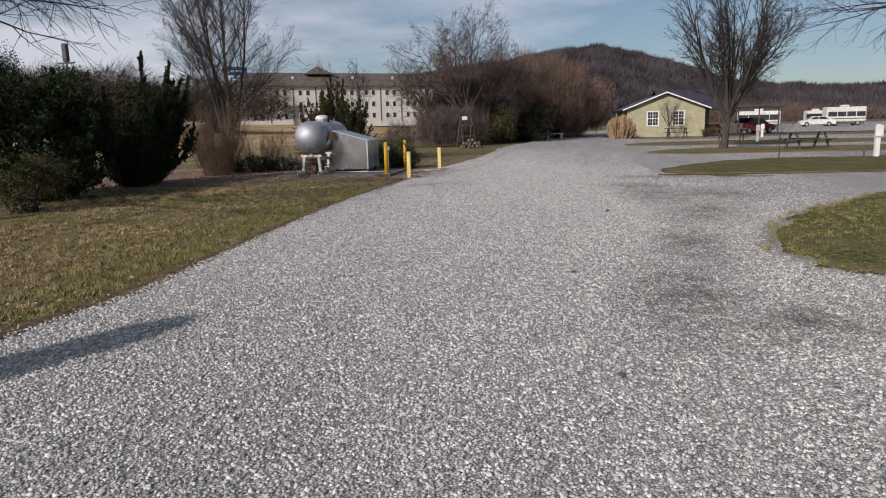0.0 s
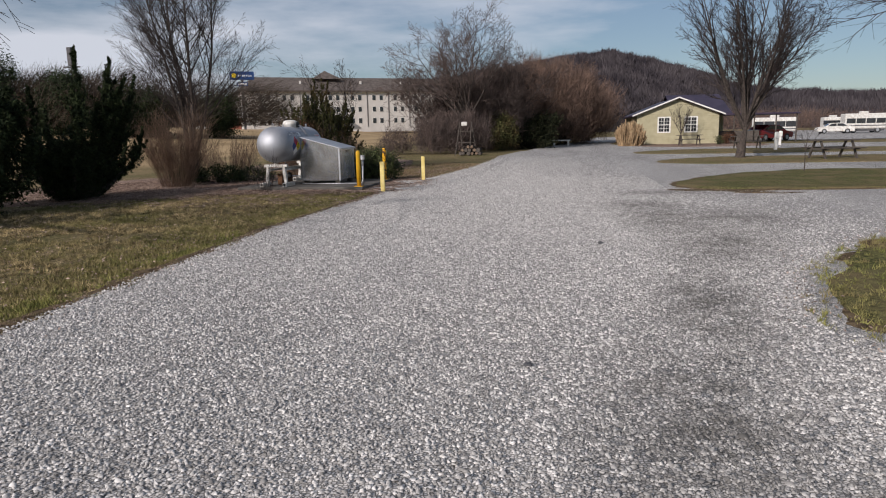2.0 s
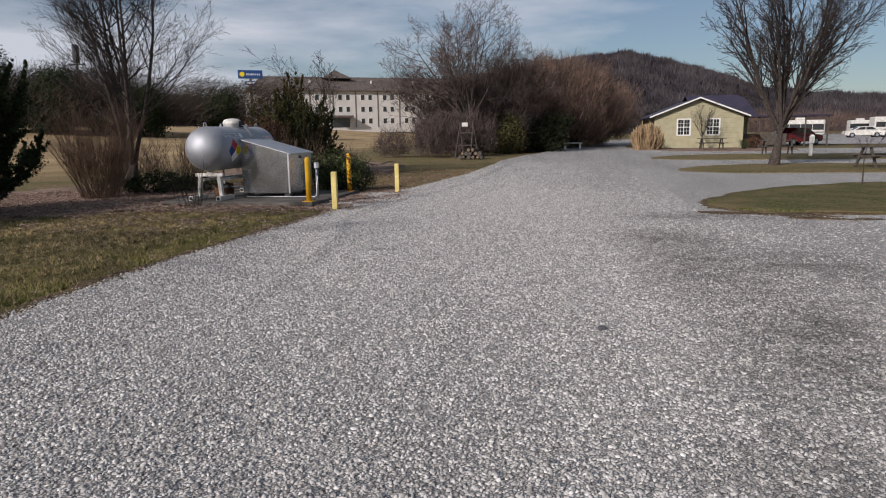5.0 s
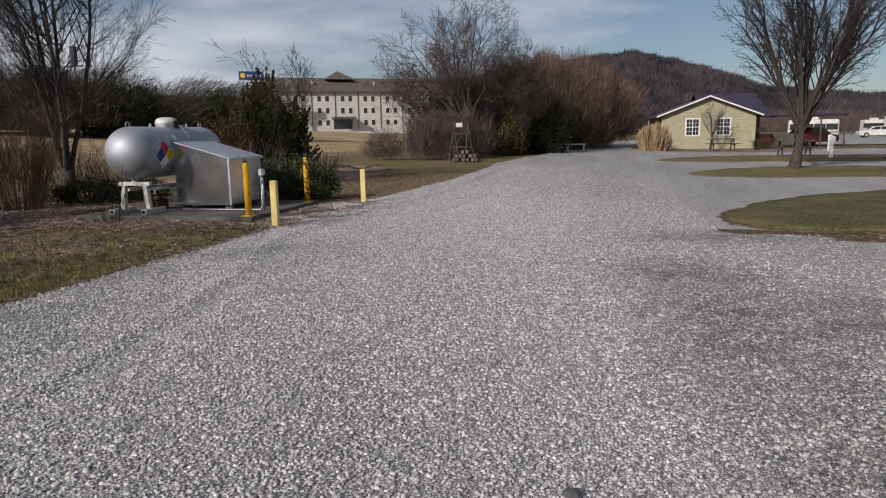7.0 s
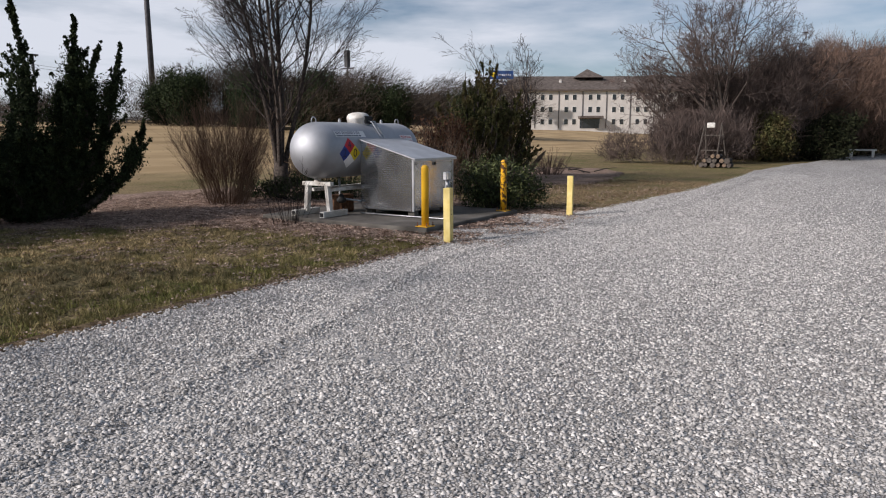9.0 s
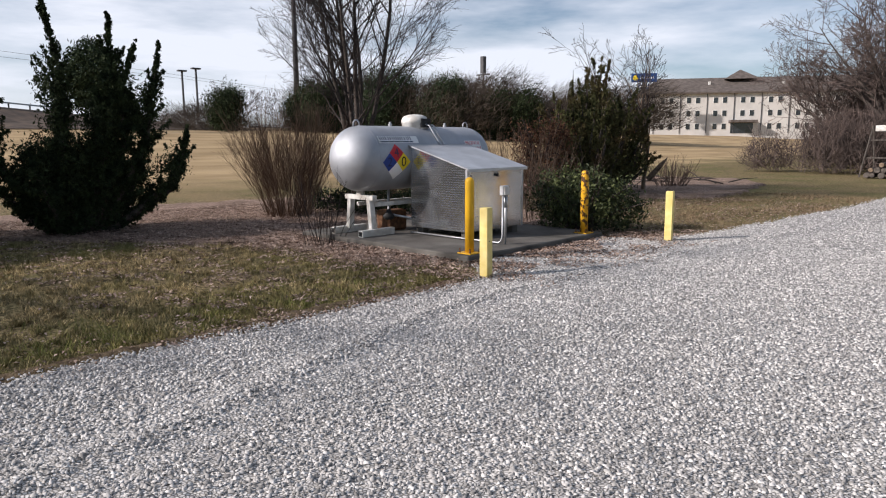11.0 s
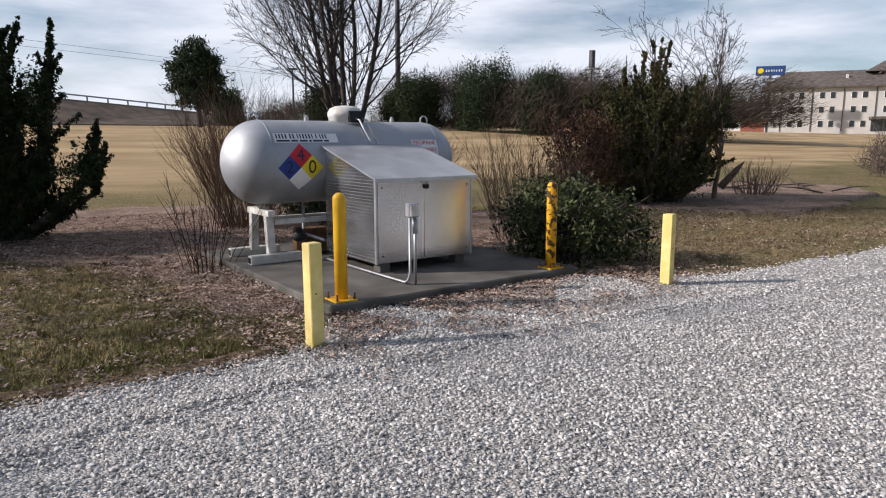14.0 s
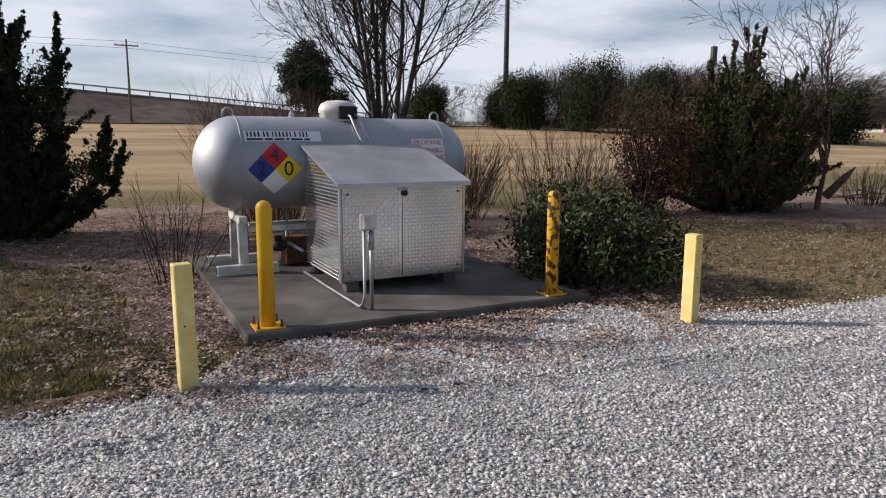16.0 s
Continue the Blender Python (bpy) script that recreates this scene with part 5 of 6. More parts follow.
pine(drop(-77, 40.4), 91, 9.9, "lone dark green pine at the field's edge")
rr = random.Random(3)
for x, y, w, h, s in ((-65, 71, 6.0, 8.4, 1), (-58, 74, 5.4, 7.2, 2), (-72, 66, 5.0, 6.8, 3), (-52, 82, 5.0, 6.4, 4), (-80, 57, 4.2, 5.4, 5), (-47, 92, 4.6, 6.0, 6), (-90, 48, 3.2, 5.2, 7), (-61, 77, 5.0, 7.4, 8), (-69, 73, 4.8, 7.2, 9), (-55, 80, 4.6, 6.4, 10), (-76, 66, 4.4, 6.0, 11)):
    bush("cedar_tree", drop(x, y), 100 + s, round_lumps(w * 0.62, w * 0.62, h, s, 14), 0.25, M_PINE if s in (1, 2, 7) else M_JUNIPER, "dense dark evergreen tree beyond the field", 850, 16, 0.42, 8, category="tree")
brush_wall(drop(-74, 74), 111, [(0, 0, 2.2, 22, 6, 5.4), (12, 10, 2.2, 16, 6, 5.2), (-22, -12, 1.5, 12, 6, 2.8), (24, 22, 2.0, 14, 6, 4.4)], 110000, 1.2, M_HEDGE, "brown leafless hedgerow along the field", 0.6, 0.02)
for x, y, seed in ((-64, 84, 112), (-74, 70, 113), (-58, 80, 114), (-83, 60, 115)):
    bare_tree("bare_tree", drop(x, y), seed, 3, 0.22, dict(BROAD, length=[2.1, 0.5, 0.5, 0.55], thin=0.016), "leafless tree in a far hedgerow", twig=M_TWIG_GREY)

# road embankment with its guard rail
def embankment():
    b = Build()
    crest = [(-88, -40, 8.2), (-92, -10, 7.8), (-95, 15, 7.2), (-99, 30, 6.4), (-104, 48, 5.3), (-112, 75, 4.0), (-125, 110, 3.4)]
    for x, y, z in crest:
        g = height(x, y)
        b.v += [(x + 16, y - 2, g - 0.4), (x + 2, y, z), (x - 6, y, z), (x - 24, y, g - 0.5)]
    for i in range(len(crest) - 1):
        for j in range(3):
            a = i * 4 + j
            b.f.append((a, a + 1, a + 5, a + 4))
    return b, crest


bank, crest = embankment()
emb = part("backdrop", bank, M_ASPHALT)
tagged(emb, "brush-covered road embankment beyond the field", "embankment", kind="structure")
rail = thing("guard_rail", "grey steel guard rail along the embankment road", "guard rail", (0, 0, 0))
b = Build()
for (x, y, z), (u, v, w) in zip(crest, crest[1:]):
    b.tube([(x + 1.5, y, z + 0.62), (u + 1.5, v, w + 0.62)], 0.13, 4)
part("beam", b, M_GALV, rail)
for (x, y, z), (u, v, w) in zip(crest, crest[1:]):
    n = int(math.hypot(u - x, v - y) / 2.5)
    for i in range(n):
        k = i / n
        part("rail_post", Build().box(-0.08, -0.08, -0.2, 0.08, 0.08, 0.6, 0.0, Matrix.Translation((x + (u - x) * k + 1.4, y + (v - y) * k, z + (w - z) * k))), M_POLE, rail)


def utility_pole(at, tall, label, arm=1.2, thick=0.14):
    t = thing("utility_pole", label, "utility pole", at)
    part("pole", Build().tube([(0, 0, -0.3), (0, 0, tall)], [thick, thick * 0.65], 10), M_WOOD, t, smooth=True)
    part("crossarm", Build().box(-0.06, -arm, tall - 0.7, 0.06, arm, tall - 0.58, 0.01), M_WOOD, t)
    for s in (-0.9, -0.3, 0.3, 0.9):
        part("insulator", Build().lathe([(tall - 0.58, 0.04), (tall - 0.5, 0.06), (tall - 0.44, 0.03)], lambda a, b, d: (a, b + s * arm, d), 8), M_WHITE, t)
    return t


utility_pole(drop(-82, 22.1), 8.9, "grey wooden utility pole below the embankment")
b = Build()
for z in (8.6, 7.9):
    for y0_, z0_ in ((-40, 13.0), (95, 9.5)):
        pts = []
        for i in range(13):
            u = i / 12
            pts.append((-82 - 24 * u * u, 22.1 + (y0_ - 22.1) * u, 3.0 + z + (z0_ - 3.0 - z) * u - 2.2 * u * (1 - u)))
        b.tube(pts, 0.02, 4, False)
wires = part("power_line", b, M_POLE)
tagged(wires, "thin sagging power lines along the embankment", "power line")
for x, y, tall, wide in ((-135.8, 77.5, 11.5, 0.22), (-134.0, 79.6, 12.0, 0.22)):
    mast = thing("light_mast", "thin grey mast beyond the field", "mast", drop(x, y), group="thin far masts")
    part("pole", Build().tube([(0, 0, -0.5), (0, 0, tall)], wide, 8), M_POLE, mast)
    part("head", Build().box(-0.5, -0.9, tall - 0.3, 0.5, 0.9, tall, 0.05), M_POLE, mast)
tower = thing("antenna_tower", "dark pole with a panel antenna above the trees", "tower", drop(-98.7, 128))
part("pole", Build().tube([(0, 0, -0.5), (0, 0, 16.0)], 0.2, 8), M_POLE, tower)
part("antenna", Build().box(-0.5, -0.5, 12.6, 0.5, 0.5, 16.2, 0.1), M_POLE, tower)
part("bracket", Build().box(-1.9, -0.12, 12.2, 1.9, 0.12, 12.5, 0.03), M_POLE, tower)
shed = thing("warehouse", "low white building far beyond the field", "building", drop(-104, 196), 30)
part("wall", Build().box(-9, -4, -1, 9, 4, 2.6, 0.05), M_TRIM, shed)
part("roof", Build().add([(-9.4, -4.4, 2.6), (9.4, -4.4, 2.6), (9.4, 4.4, 2.6), (-9.4, 4.4, 2.6), (-9.4, 0, 4.0), (9.4, 0, 4.0)], [(0, 1, 5, 4), (2, 3, 4, 5), (1, 2, 5), (3, 0, 4), (3, 2, 1, 0)]), M_SHINGLE, shed)
for x in (-6, -2, 2, 6):
    part("window", Build().box(x - 0.8, -4.08, 0.8, x + 0.8, -4.01, 1.9, 0.02), M_GLASS, shed)

pole = thing("light_mast", "very tall dark steel mast beyond the trees", "mast", drop(-100, 81.0))
part("pole", Build().tube([(0, 0, -0.5), (0, 0, 34)], [0.5, 0.34], 12), M_POLE, pole, smooth=True)

# ---- hotel ----
def hotel():
    """Three storeys; the long front runs along the local x axis, facing -y."""
    L, D, S, H = 62.0, 16.0, 3.15, 9.9
    left, ang = (-84.0, 171.0), 32.0
    t = thing("hotel", "three-storey cream hotel with a brown hipped roof", "building", (left[0], left[1], height(*left) + 0.1), ang)
    part("wall", Build().box(0, 0, -1.5, L, D, H, 0.05), M_STUCCO, t)
    b = Build()
    e = 0.9
    x0, x1, y0, y1, zr = -e, L + e, -e, D + e, H + 4.0
    b.add([(x0, y0, H), (x1, y0, H), (x1, y1, H), (x0, y1, H), (x0 + 5.0, D / 2, zr), (x1 - 5.0, D / 2, zr), (x0, y0, H - 0.35), (x1, y0, H - 0.35), (x1, y1, H - 0.35), (x0, y1, H - 0.35)],
          [(0, 1, 5, 4), (1, 2, 5), (2, 3, 4, 5), (3, 0, 4), (6, 7, 1, 0), (7, 8, 2, 1), (8, 9, 3, 2), (9, 6, 0, 3), (9, 8, 7, 6)])
    roof = part("roof", b, M_SHINGLE, t)
    k = 24.0
    part("cupola", Build().add([(k - 4, D / 2 - 4, zr - 0.6), (k + 4, D / 2 - 4, zr - 0.6), (k + 4, D / 2 + 4, zr - 0.6), (k - 4, D / 2 + 4, zr - 0.6), (k, D / 2, zr + 1.9)], [(0, 1, 4), (1, 2, 4), (2, 3, 4), (3, 0, 4), (3, 2, 1, 0)]), M_SHINGLE, roof)
    for x in (16, 33, 45):
        part("roof_vent", Build().box(x, D / 2 - 4.5, zr - 2.6, x + 0.5, D / 2 - 4.0, zr - 1.2, 0.03), M_WHITE, roof)
    for i in range(9):
        x = 6.0 + i * 6.2
        part("downpipe", Build().box(x - 3.1, -0.16, 0, x - 2.95, -0.01, H - 0.4), M_POLE, t)
        for f in range(3):
            for s in (-1.05, 1.05):
                z = 0.9 + f * S
                w = part("window", Build().box(x + s - 0.55, -0.05, z, x + s + 0.55, 0.05, z + 1.5, 0.02), M_TRIM, t)
                part("pane", Build().box(x + s - 0.47, -0.075, z + 0.08, x + s + 0.47, -0.055, z + 1.42), M_GLASS, w)
    part("door_canopy", Build().box(20.5, -3.2, 2.5, 26.5, -0.01, 3.1, 0.05), M_SHINGLE, t)
    part("entrance", Build().box(21, -0.12, 0, 26, -0.01, 2.4, 0.02), M_GLASS, t)
    part("annex", Build().box(-5.0, 3, -1.5, -0.02, 10, 3.0, 0.05), M_BRICK, t, "low red brick annex")
    return t


hotel()


def hotel_sign():
    x, y = -79.3, 163.0
    t = thing("pole_sign", "tall blue roadside sign on a steel pole", "sign", (x, y, height(x, y)), 32)
    part("pole", Build().tube([(0, 0, -0.4), (0, 0, 12.2)], 0.3, 10), M_POLE, t)
    panel = part("panel", Build().box(-2.9, -0.3, 12.1, 2.9, 0.3, 14.1, 0.08), M_SIGN, t)
    part("emblem", Build().lathe([(-0.36, 0.75), (-0.31, 0.75)], lambda a, b, d: (a * 0.8 - 1.95, d, b * 0.8 + 13.1), 20), M_DECAL_YELLOW, panel)
    for i, w in enumerate((0.35, 0.3, 0.42, 0.3, 0.28, 0.3, 0.26)):
        part("letter_bar", Build().box(-0.95 + i * 0.5, -0.36, 12.85, -0.95 + i * 0.5 + w * 0.7, -0.31, 13.3), M_DECAL_WHITE, panel)
    small = part("lower_panel", Build().box(-1.3, -0.25, 10.6, 1.3, 0.25, 11.5, 0.05), M_SIGN, t)
    part("letter_bar", Build().box(-1.0, -0.3, 10.85, 1.0, -0.26, 11.25), M_DECAL_WHITE, small)
    return t


hotel_sign()

# ---- office ----
def office():
    x0, x1, y0, y1, e = 6.35, 12.75, 61.5, 74.0, 2.45
    zr = 3.7
    xm = (x0 + x1) / 2
    t = thing("office_building", "tan gabled office with a dark purple roof", "building", (xm, y0, 0))
    inv = t.matrix_world.inverted()

    def put(name, b, mat, parent=t, label=""):
        b.v = [tuple(inv @ Vector(p)) for p in b.v]
        return part(name, b, mat, parent, label)

    b = Build()
    vs = [(x, y, z) for y in (y0, y1) for x, z in ((x0, -0.3), (x1, -0.3), (x1, e), (xm, zr - 0.05), (x0, e))]
    b.add(vs, [(0, 1, 2, 3, 4), (9, 8, 7, 6, 5), (0, 5, 6, 1), (1, 6, 7, 2), (4, 9, 5, 0)])
    put("wall", b, M_TAN)
    for i in range(19):
        z = 0.05 + i * 0.185
        half = 3.2 if z < e else 3.2 * (zr - z) / (zr - e) - 0.15
        if half > 0.1:
            put("siding_board", Build().box(xm - half, y0 - 0.022, z, xm + half, y0 - 0.003, z + 0.165, 0.004), M_TAN)
    o = 0.4
    for s in (-1, 1):
        b = Build()
        xa, xb = xm, xm + s * (3.2 + o)
        za, zb = zr + 0.1, e - 0.05
        b.add([(xa, y0 - 0.45, za), (xb, y0 - 0.45, zb), (xb, y1, zb), (xa, y1, za), (xa, y0 - 0.45, za - 0.12), (xb, y0 - 0.45, zb - 0.12), (xb, y1, zb - 0.12), (xa, y1, za - 0.12)],
              [(0, 1, 2, 3), (7, 6, 5, 4), (0, 4, 5, 1), (1, 5, 6, 2), (2, 6, 7, 3)])
        put("roof", b, M_PURPLE)
        b = Build()
        b.add([(xa, y0 - 0.48, za + 0.02), (xb, y0 - 0.48, zb + 0.02), (xb, y0 - 0.48, zb - 0.09), (xa, y0 - 0.48, za - 0.09), (xa, y0 - 0.452, za + 0.02), (xb, y0 - 0.452, zb + 0.02), (xb, y0 - 0.452, zb - 0.09), (xa, y0 - 0.452, za - 0.09)],
              [(0, 1, 2, 3), (7, 6, 5, 4), (0, 4, 5, 1), (1, 5, 6, 2), (2, 6, 7, 3), (3, 7, 4, 0)])
        put("fascia", b, M_TRIM)
    # main wing behind, with its porch
    b = Build()
    b.add([(9.6, 64.0, 2.45), (14.3, 64.0, 2.45), (14.3, 70.0, 4.3), (9.6, 70.0, 4.3), (14.3, 76, 2.5), (9.6, 76, 2.5), (9.6, 64, 2.3), (14.3, 64, 2.3)], [(0, 1, 2, 3), (3, 2, 4, 5), (6, 7, 1, 0), (1, 4, 2)])
    put("wing_roof", b, M_PURPLE)
    put("wing_wall", Build().box(12.76, 66.5, -0.2, 14.1, 75.5, 2.44), M_TAN)
    put("porch_roof", Build().box(14.32, 64.0, 2.3, 19.6, 69.0, 2.44, 0.02), M_PURPLE)
    for x in (14.5, 16.1, 17.8, 19.4):
        put("porch_post", Build().box(x - 0.05, 64.2, -0.05, x + 0.05, 64.3, 2.32, 0.01), M_GREYWOOD)
    put("porch_rail", Build().box(12.9, 64.2, 0.15, 16.5, 64.3, 1.0, 0.01), M_GREYWOOD)
    for i, cx in enumerate((8.5, 10.6)):
        w = put("window", Build().box(cx - 0.52, y0 - 0.05, 0.95, cx + 0.52, y0 - 0.024, 2.25, 0.005), M_TRIM)
        for a in (-0.42, 0.02):
            for k, z in enumerate((1.05, 1.63)):
                for c in range(2):
                    for r in range(2):
                        put("pane", Build().box(cx + a + c * 0.2, y0 - 0.062, z + r * 0.275, cx + a + c * 0.2 + 0.18, y0 - 0.052, z + r * 0.275 + 0.25), M_GLASS, w)
    return t


office()


def grass_clump(at, seed, label, tall=1.7, wide=0.95):
    rng = np.random.default_rng(seed)
    n = 2600
    a = rng.uniform(0, math.tau, n)
    r = wide * np.sqrt(rng.random(n)) * 0.7
    base = np.stack([np.cos(a) * r, np.sin(a) * r, np.full(n, -0.03)], 1)
    out = np.stack([np.cos(a) * r * 0.22, np.sin(a) * r * 0.22, tall * rng.uniform(0.45, 1.05, n) * (1 - 0.9 * (r / wide) ** 2.5)], 1)
    e = rng.normal(size=(n, 3)) * 0.014
    tip = base + out + rng.normal(size=(n, 3)) * 0.11
    v = np.stack([base - e, base + e, tip + e, tip - e], 1).reshape(-1, 3)
    t = thing("ornamental_grass", label, "grass clump", at)
    part("blades", (v, 4, np.arange(n * 4).reshape(n, 4)), M_PLUME, t)
    return t


grass_clump((5.6, 58.2, 0.02), 121, "tall straw-coloured ornamental grass beside the office", 1.85, 1.3)
bush("leafy_shrub", (13.2, 59.8, 0.02), 122, round_lumps(0.7, 0.6, 0.95, 7), 0.06, M_REDLEAF, "low brown shrub at the office corner", 160, 18, 0.08)
bush("leafy_shrub", (12.2, 58.3, 0.02), 123, round_lumps(0.4, 0.4, 0.7, 9), 0.05, M_SHRUB, "small dark shrub in the flower bed", 100, 18, 0.07)


def picnic_table(at, turn, label):
    t = thing("picnic_table", label, "picnic table", at, turn, group="picnic tables")
    for i in range(5):
        part("tabletop_board", Build().box(-0.92, -0.36 + i * 0.146, 0.72, 0.92, -0.36 + i * 0.146 + 0.138, 0.76, 0.005), M_GREYWOOD, t)
    for s in (-1, 1):
        for i in range(2):
            y = s * 0.66 + (i - 0.5) * 0.15
            part("bench_board", Build().box(-0.92, y - 0.068, 0.42, 0.92, y + 0.068, 0.46, 0.005), M_GREYWOOD, t)
    for x in (-0.65, 0.65):
        for s in (-1, 1):
            part("leg", Build().tube([(x, s * 0.62, -0.02), (x, s * 0.2, 0.72)], 0.05, 4), M_GREYWOOD, t)
        part("crossbar", Build().box(x - 0.02, -0.76, 0.36, x + 0.02, 0.76, 0.42), M_GREYWOOD, t)
    return t


picnic_table((11.7, 33.6, 0.05), 12, "weathered brown wooden picnic table on the grass")
picnic_table((11.6, 47.3, 0.05), -4, "grey wooden picnic table near the red car")
picnic_table((9.8, 57.0, 0.05), 3, "small wooden picnic table by the office wall")


def pedestal(at, tall, label):
    t = thing("utility_pedestal", label, "post", at, group="white campsite pedestals")
    part("post_body", Build().box(-0.075, -0.075, -0.1, 0.075, 0.075, tall, 0.008), M_TRIM, t)
    part("hook_up_box", Build().box(-0.12, -0.14, tall * 0.62, 0.12, -0.078, tall - 0.03, 0.01), M_TRIM, t)
    return t


pedestal((11.5, 26.2, 0.06), 1.1, "white campsite hook-up post on the island")
pedestal((12.5, 44.6, 0.05), 1.0, "white campsite hook-up post near a picnic table")
pedestal((15.6, 55.0, 0.0), 1.0, "white post beside the red car")


def vehicle_wheel(parent, x, y, r, m):
    w = part("wheel", Build().lathe([(-0.11, r * 0.9), (-0.09, r), (0.09, r), (0.11, r * 0.9)], lambda a, b, d: (x + a, y + d, r + b), 18), M_BLACK, parent)
    part("rim", Build().lathe([(-0.12, r * 0.55), (0.12, r * 0.55)], lambda a, b, d: (x + a, y + d, r + b), 14), M_GALV, w)


def car(at, turn, paint, label):
    t = thing("car", label, "car", at, turn)
    prof = [(-2.2, 0.3), (2.15, 0.3), (2.25, 0.55), (2.2, 0.78), (1.3, 0.92), (0.6, 1.38), (-0.9, 1.42), (-1.6, 1.02), (-2.25, 0.95), (-2.3, 0.55)]
    b = Build()
    n = len(prof)
    for y, k in ((-0.86, 0), (-0.8, 1), (0.8, 1), (0.86, 0)):
        for x, z in prof:
            b.v.append((x, y * (0.88 if z > 1 else 1), z if k else z * 0.97))
    for j in range(3):
        for i in range(n):
            b.f.append((j * n + i, j * n + (i + 1) % n, (j + 1) * n + (i + 1) % n, (j + 1) * n + i))
    b.f += [tuple(range(n)), tuple(range(4 * n - 1, 3 * n - 1, -1))]
    part("body", b, paint, t)
    for s in (-1, 1):
        y = s * 0.835
        for xs in (((-1.35, 1.0), (-0.8, 1.34), (-0.15, 1.34), (-0.15, 1.0)), ((-0.05, 1.0), (-0.05, 1.34), (0.5, 1.3), (1.05, 0.98))):
            part("window", Build().add([(x, y, z) for x, z in xs] + [(x, y * 0.97, z) for x, z in xs], [(0, 1, 2, 3), (7, 6, 5, 4), (0, 4, 5, 1), (1, 5, 6, 2), (2, 6, 7, 3), (3, 7, 4, 0)]), M_GLASS, t)
        for x in (-1.4, 1.4):
            vehicle_wheel(t, x, s * 0.78, 0.32, None)
    part("windscreen", Build().add([(0.68, -0.62, 1.34), (0.68, 0.62, 1.34), (1.22, 0.7, 0.98), (1.22, -0.7, 0.98)], [(0, 1, 2, 3)]), M_GLASS, t)
    for s in (-1, 1):
        part("headlight", Build().box(2.16, s * 0.6 - 0.16, 0.62, 2.24, s * 0.6 + 0.16, 0.76, 0.02), M_GLASS, t)
        part("tail_light", Build().box(-2.31, s * 0.65 - 0.14, 0.72, -2.25, s * 0.65 + 0.14, 0.9, 0.02), M_DECAL_RED, t)
    return t


car((18.2, 68.0, 0.02), 38, M_REDPAINT, "dark red saloon car parked beside the office")
car((36.05, 104, 0.04), 175, M_WHITE, "white car parked by a camper van")


def camper(at, turn, long, tall, label):
    t = thing("camper", label, "camper", at, turn, group="parked campers")
    part("body", Build().box(-long / 2, -1.2, 0.55, long / 2, 1.2, tall, 0.12), M_WHITE, t)
    for x in np.linspace(-long * 0.36, long * 0.36, 4):
        part("window", Build().box(x - 0.55, -1.24, tall * 0.5, x + 0.55, -1.205, tall * 0.5 + 0.65, 0.02), M_GLASS, t)
    part("stripe", Build().box(-long * 0.48, -1.22, tall * 0.36, long * 0.48, -1.203, tall * 0.36 + 0.12), M_POLE, t)
    part("roof_unit", Build().box(-0.5, -0.4, tall, 0.5, 0.4, tall + 0.28, 0.06), M_WHITE, t)
    part("skirt", Build().box(-long * 0.46, -1.05, 0.25, long * 0.46, 1.05, 0.55, 0.02), M_POLE, t)
    for s in (-1, 1):
        for x in (-long * 0.28, long * 0.3):
            vehicle_wheel(t, x, s * 1.0, 0.38, None)
    return t


camper((40.3, 106, 0.04), -4, 5.0, 2.6, "long white camper van with dark windows")
camper((41.6, 121, 0.04), -4, 2.9, 2.3, "white travel trailer in the gravel lot")
camper((24.9, 91, 0.04), -12, 4.8, 2.2, "white trailer parked behind the red car")
brush_wall((36, 138, 0), 131, [(0, 0, 1.6, 26, 5, 2.2), (-12, 2, 2.2, 10, 4, 2.4)], 12000, 1.6, M_TWIG_RED, "brown leafless hedge behind the parked campers", 0.5)

bench = thing("bench", "pale low bench at the edge of the drive", "bench", (0.2, 62.4, 0.02), -8)
part("seat", Build().box(-0.75, -0.2, 0.42, 0.75, 0.2, 0.5, 0.01), M_TRIM, bench)
for x in (-0.6, 0.6):
    part("leg", Build().box(x - 0.06, -0.16, -0.03, x + 0.06, 0.16, 0.42, 0.01), M_TRIM, bench)

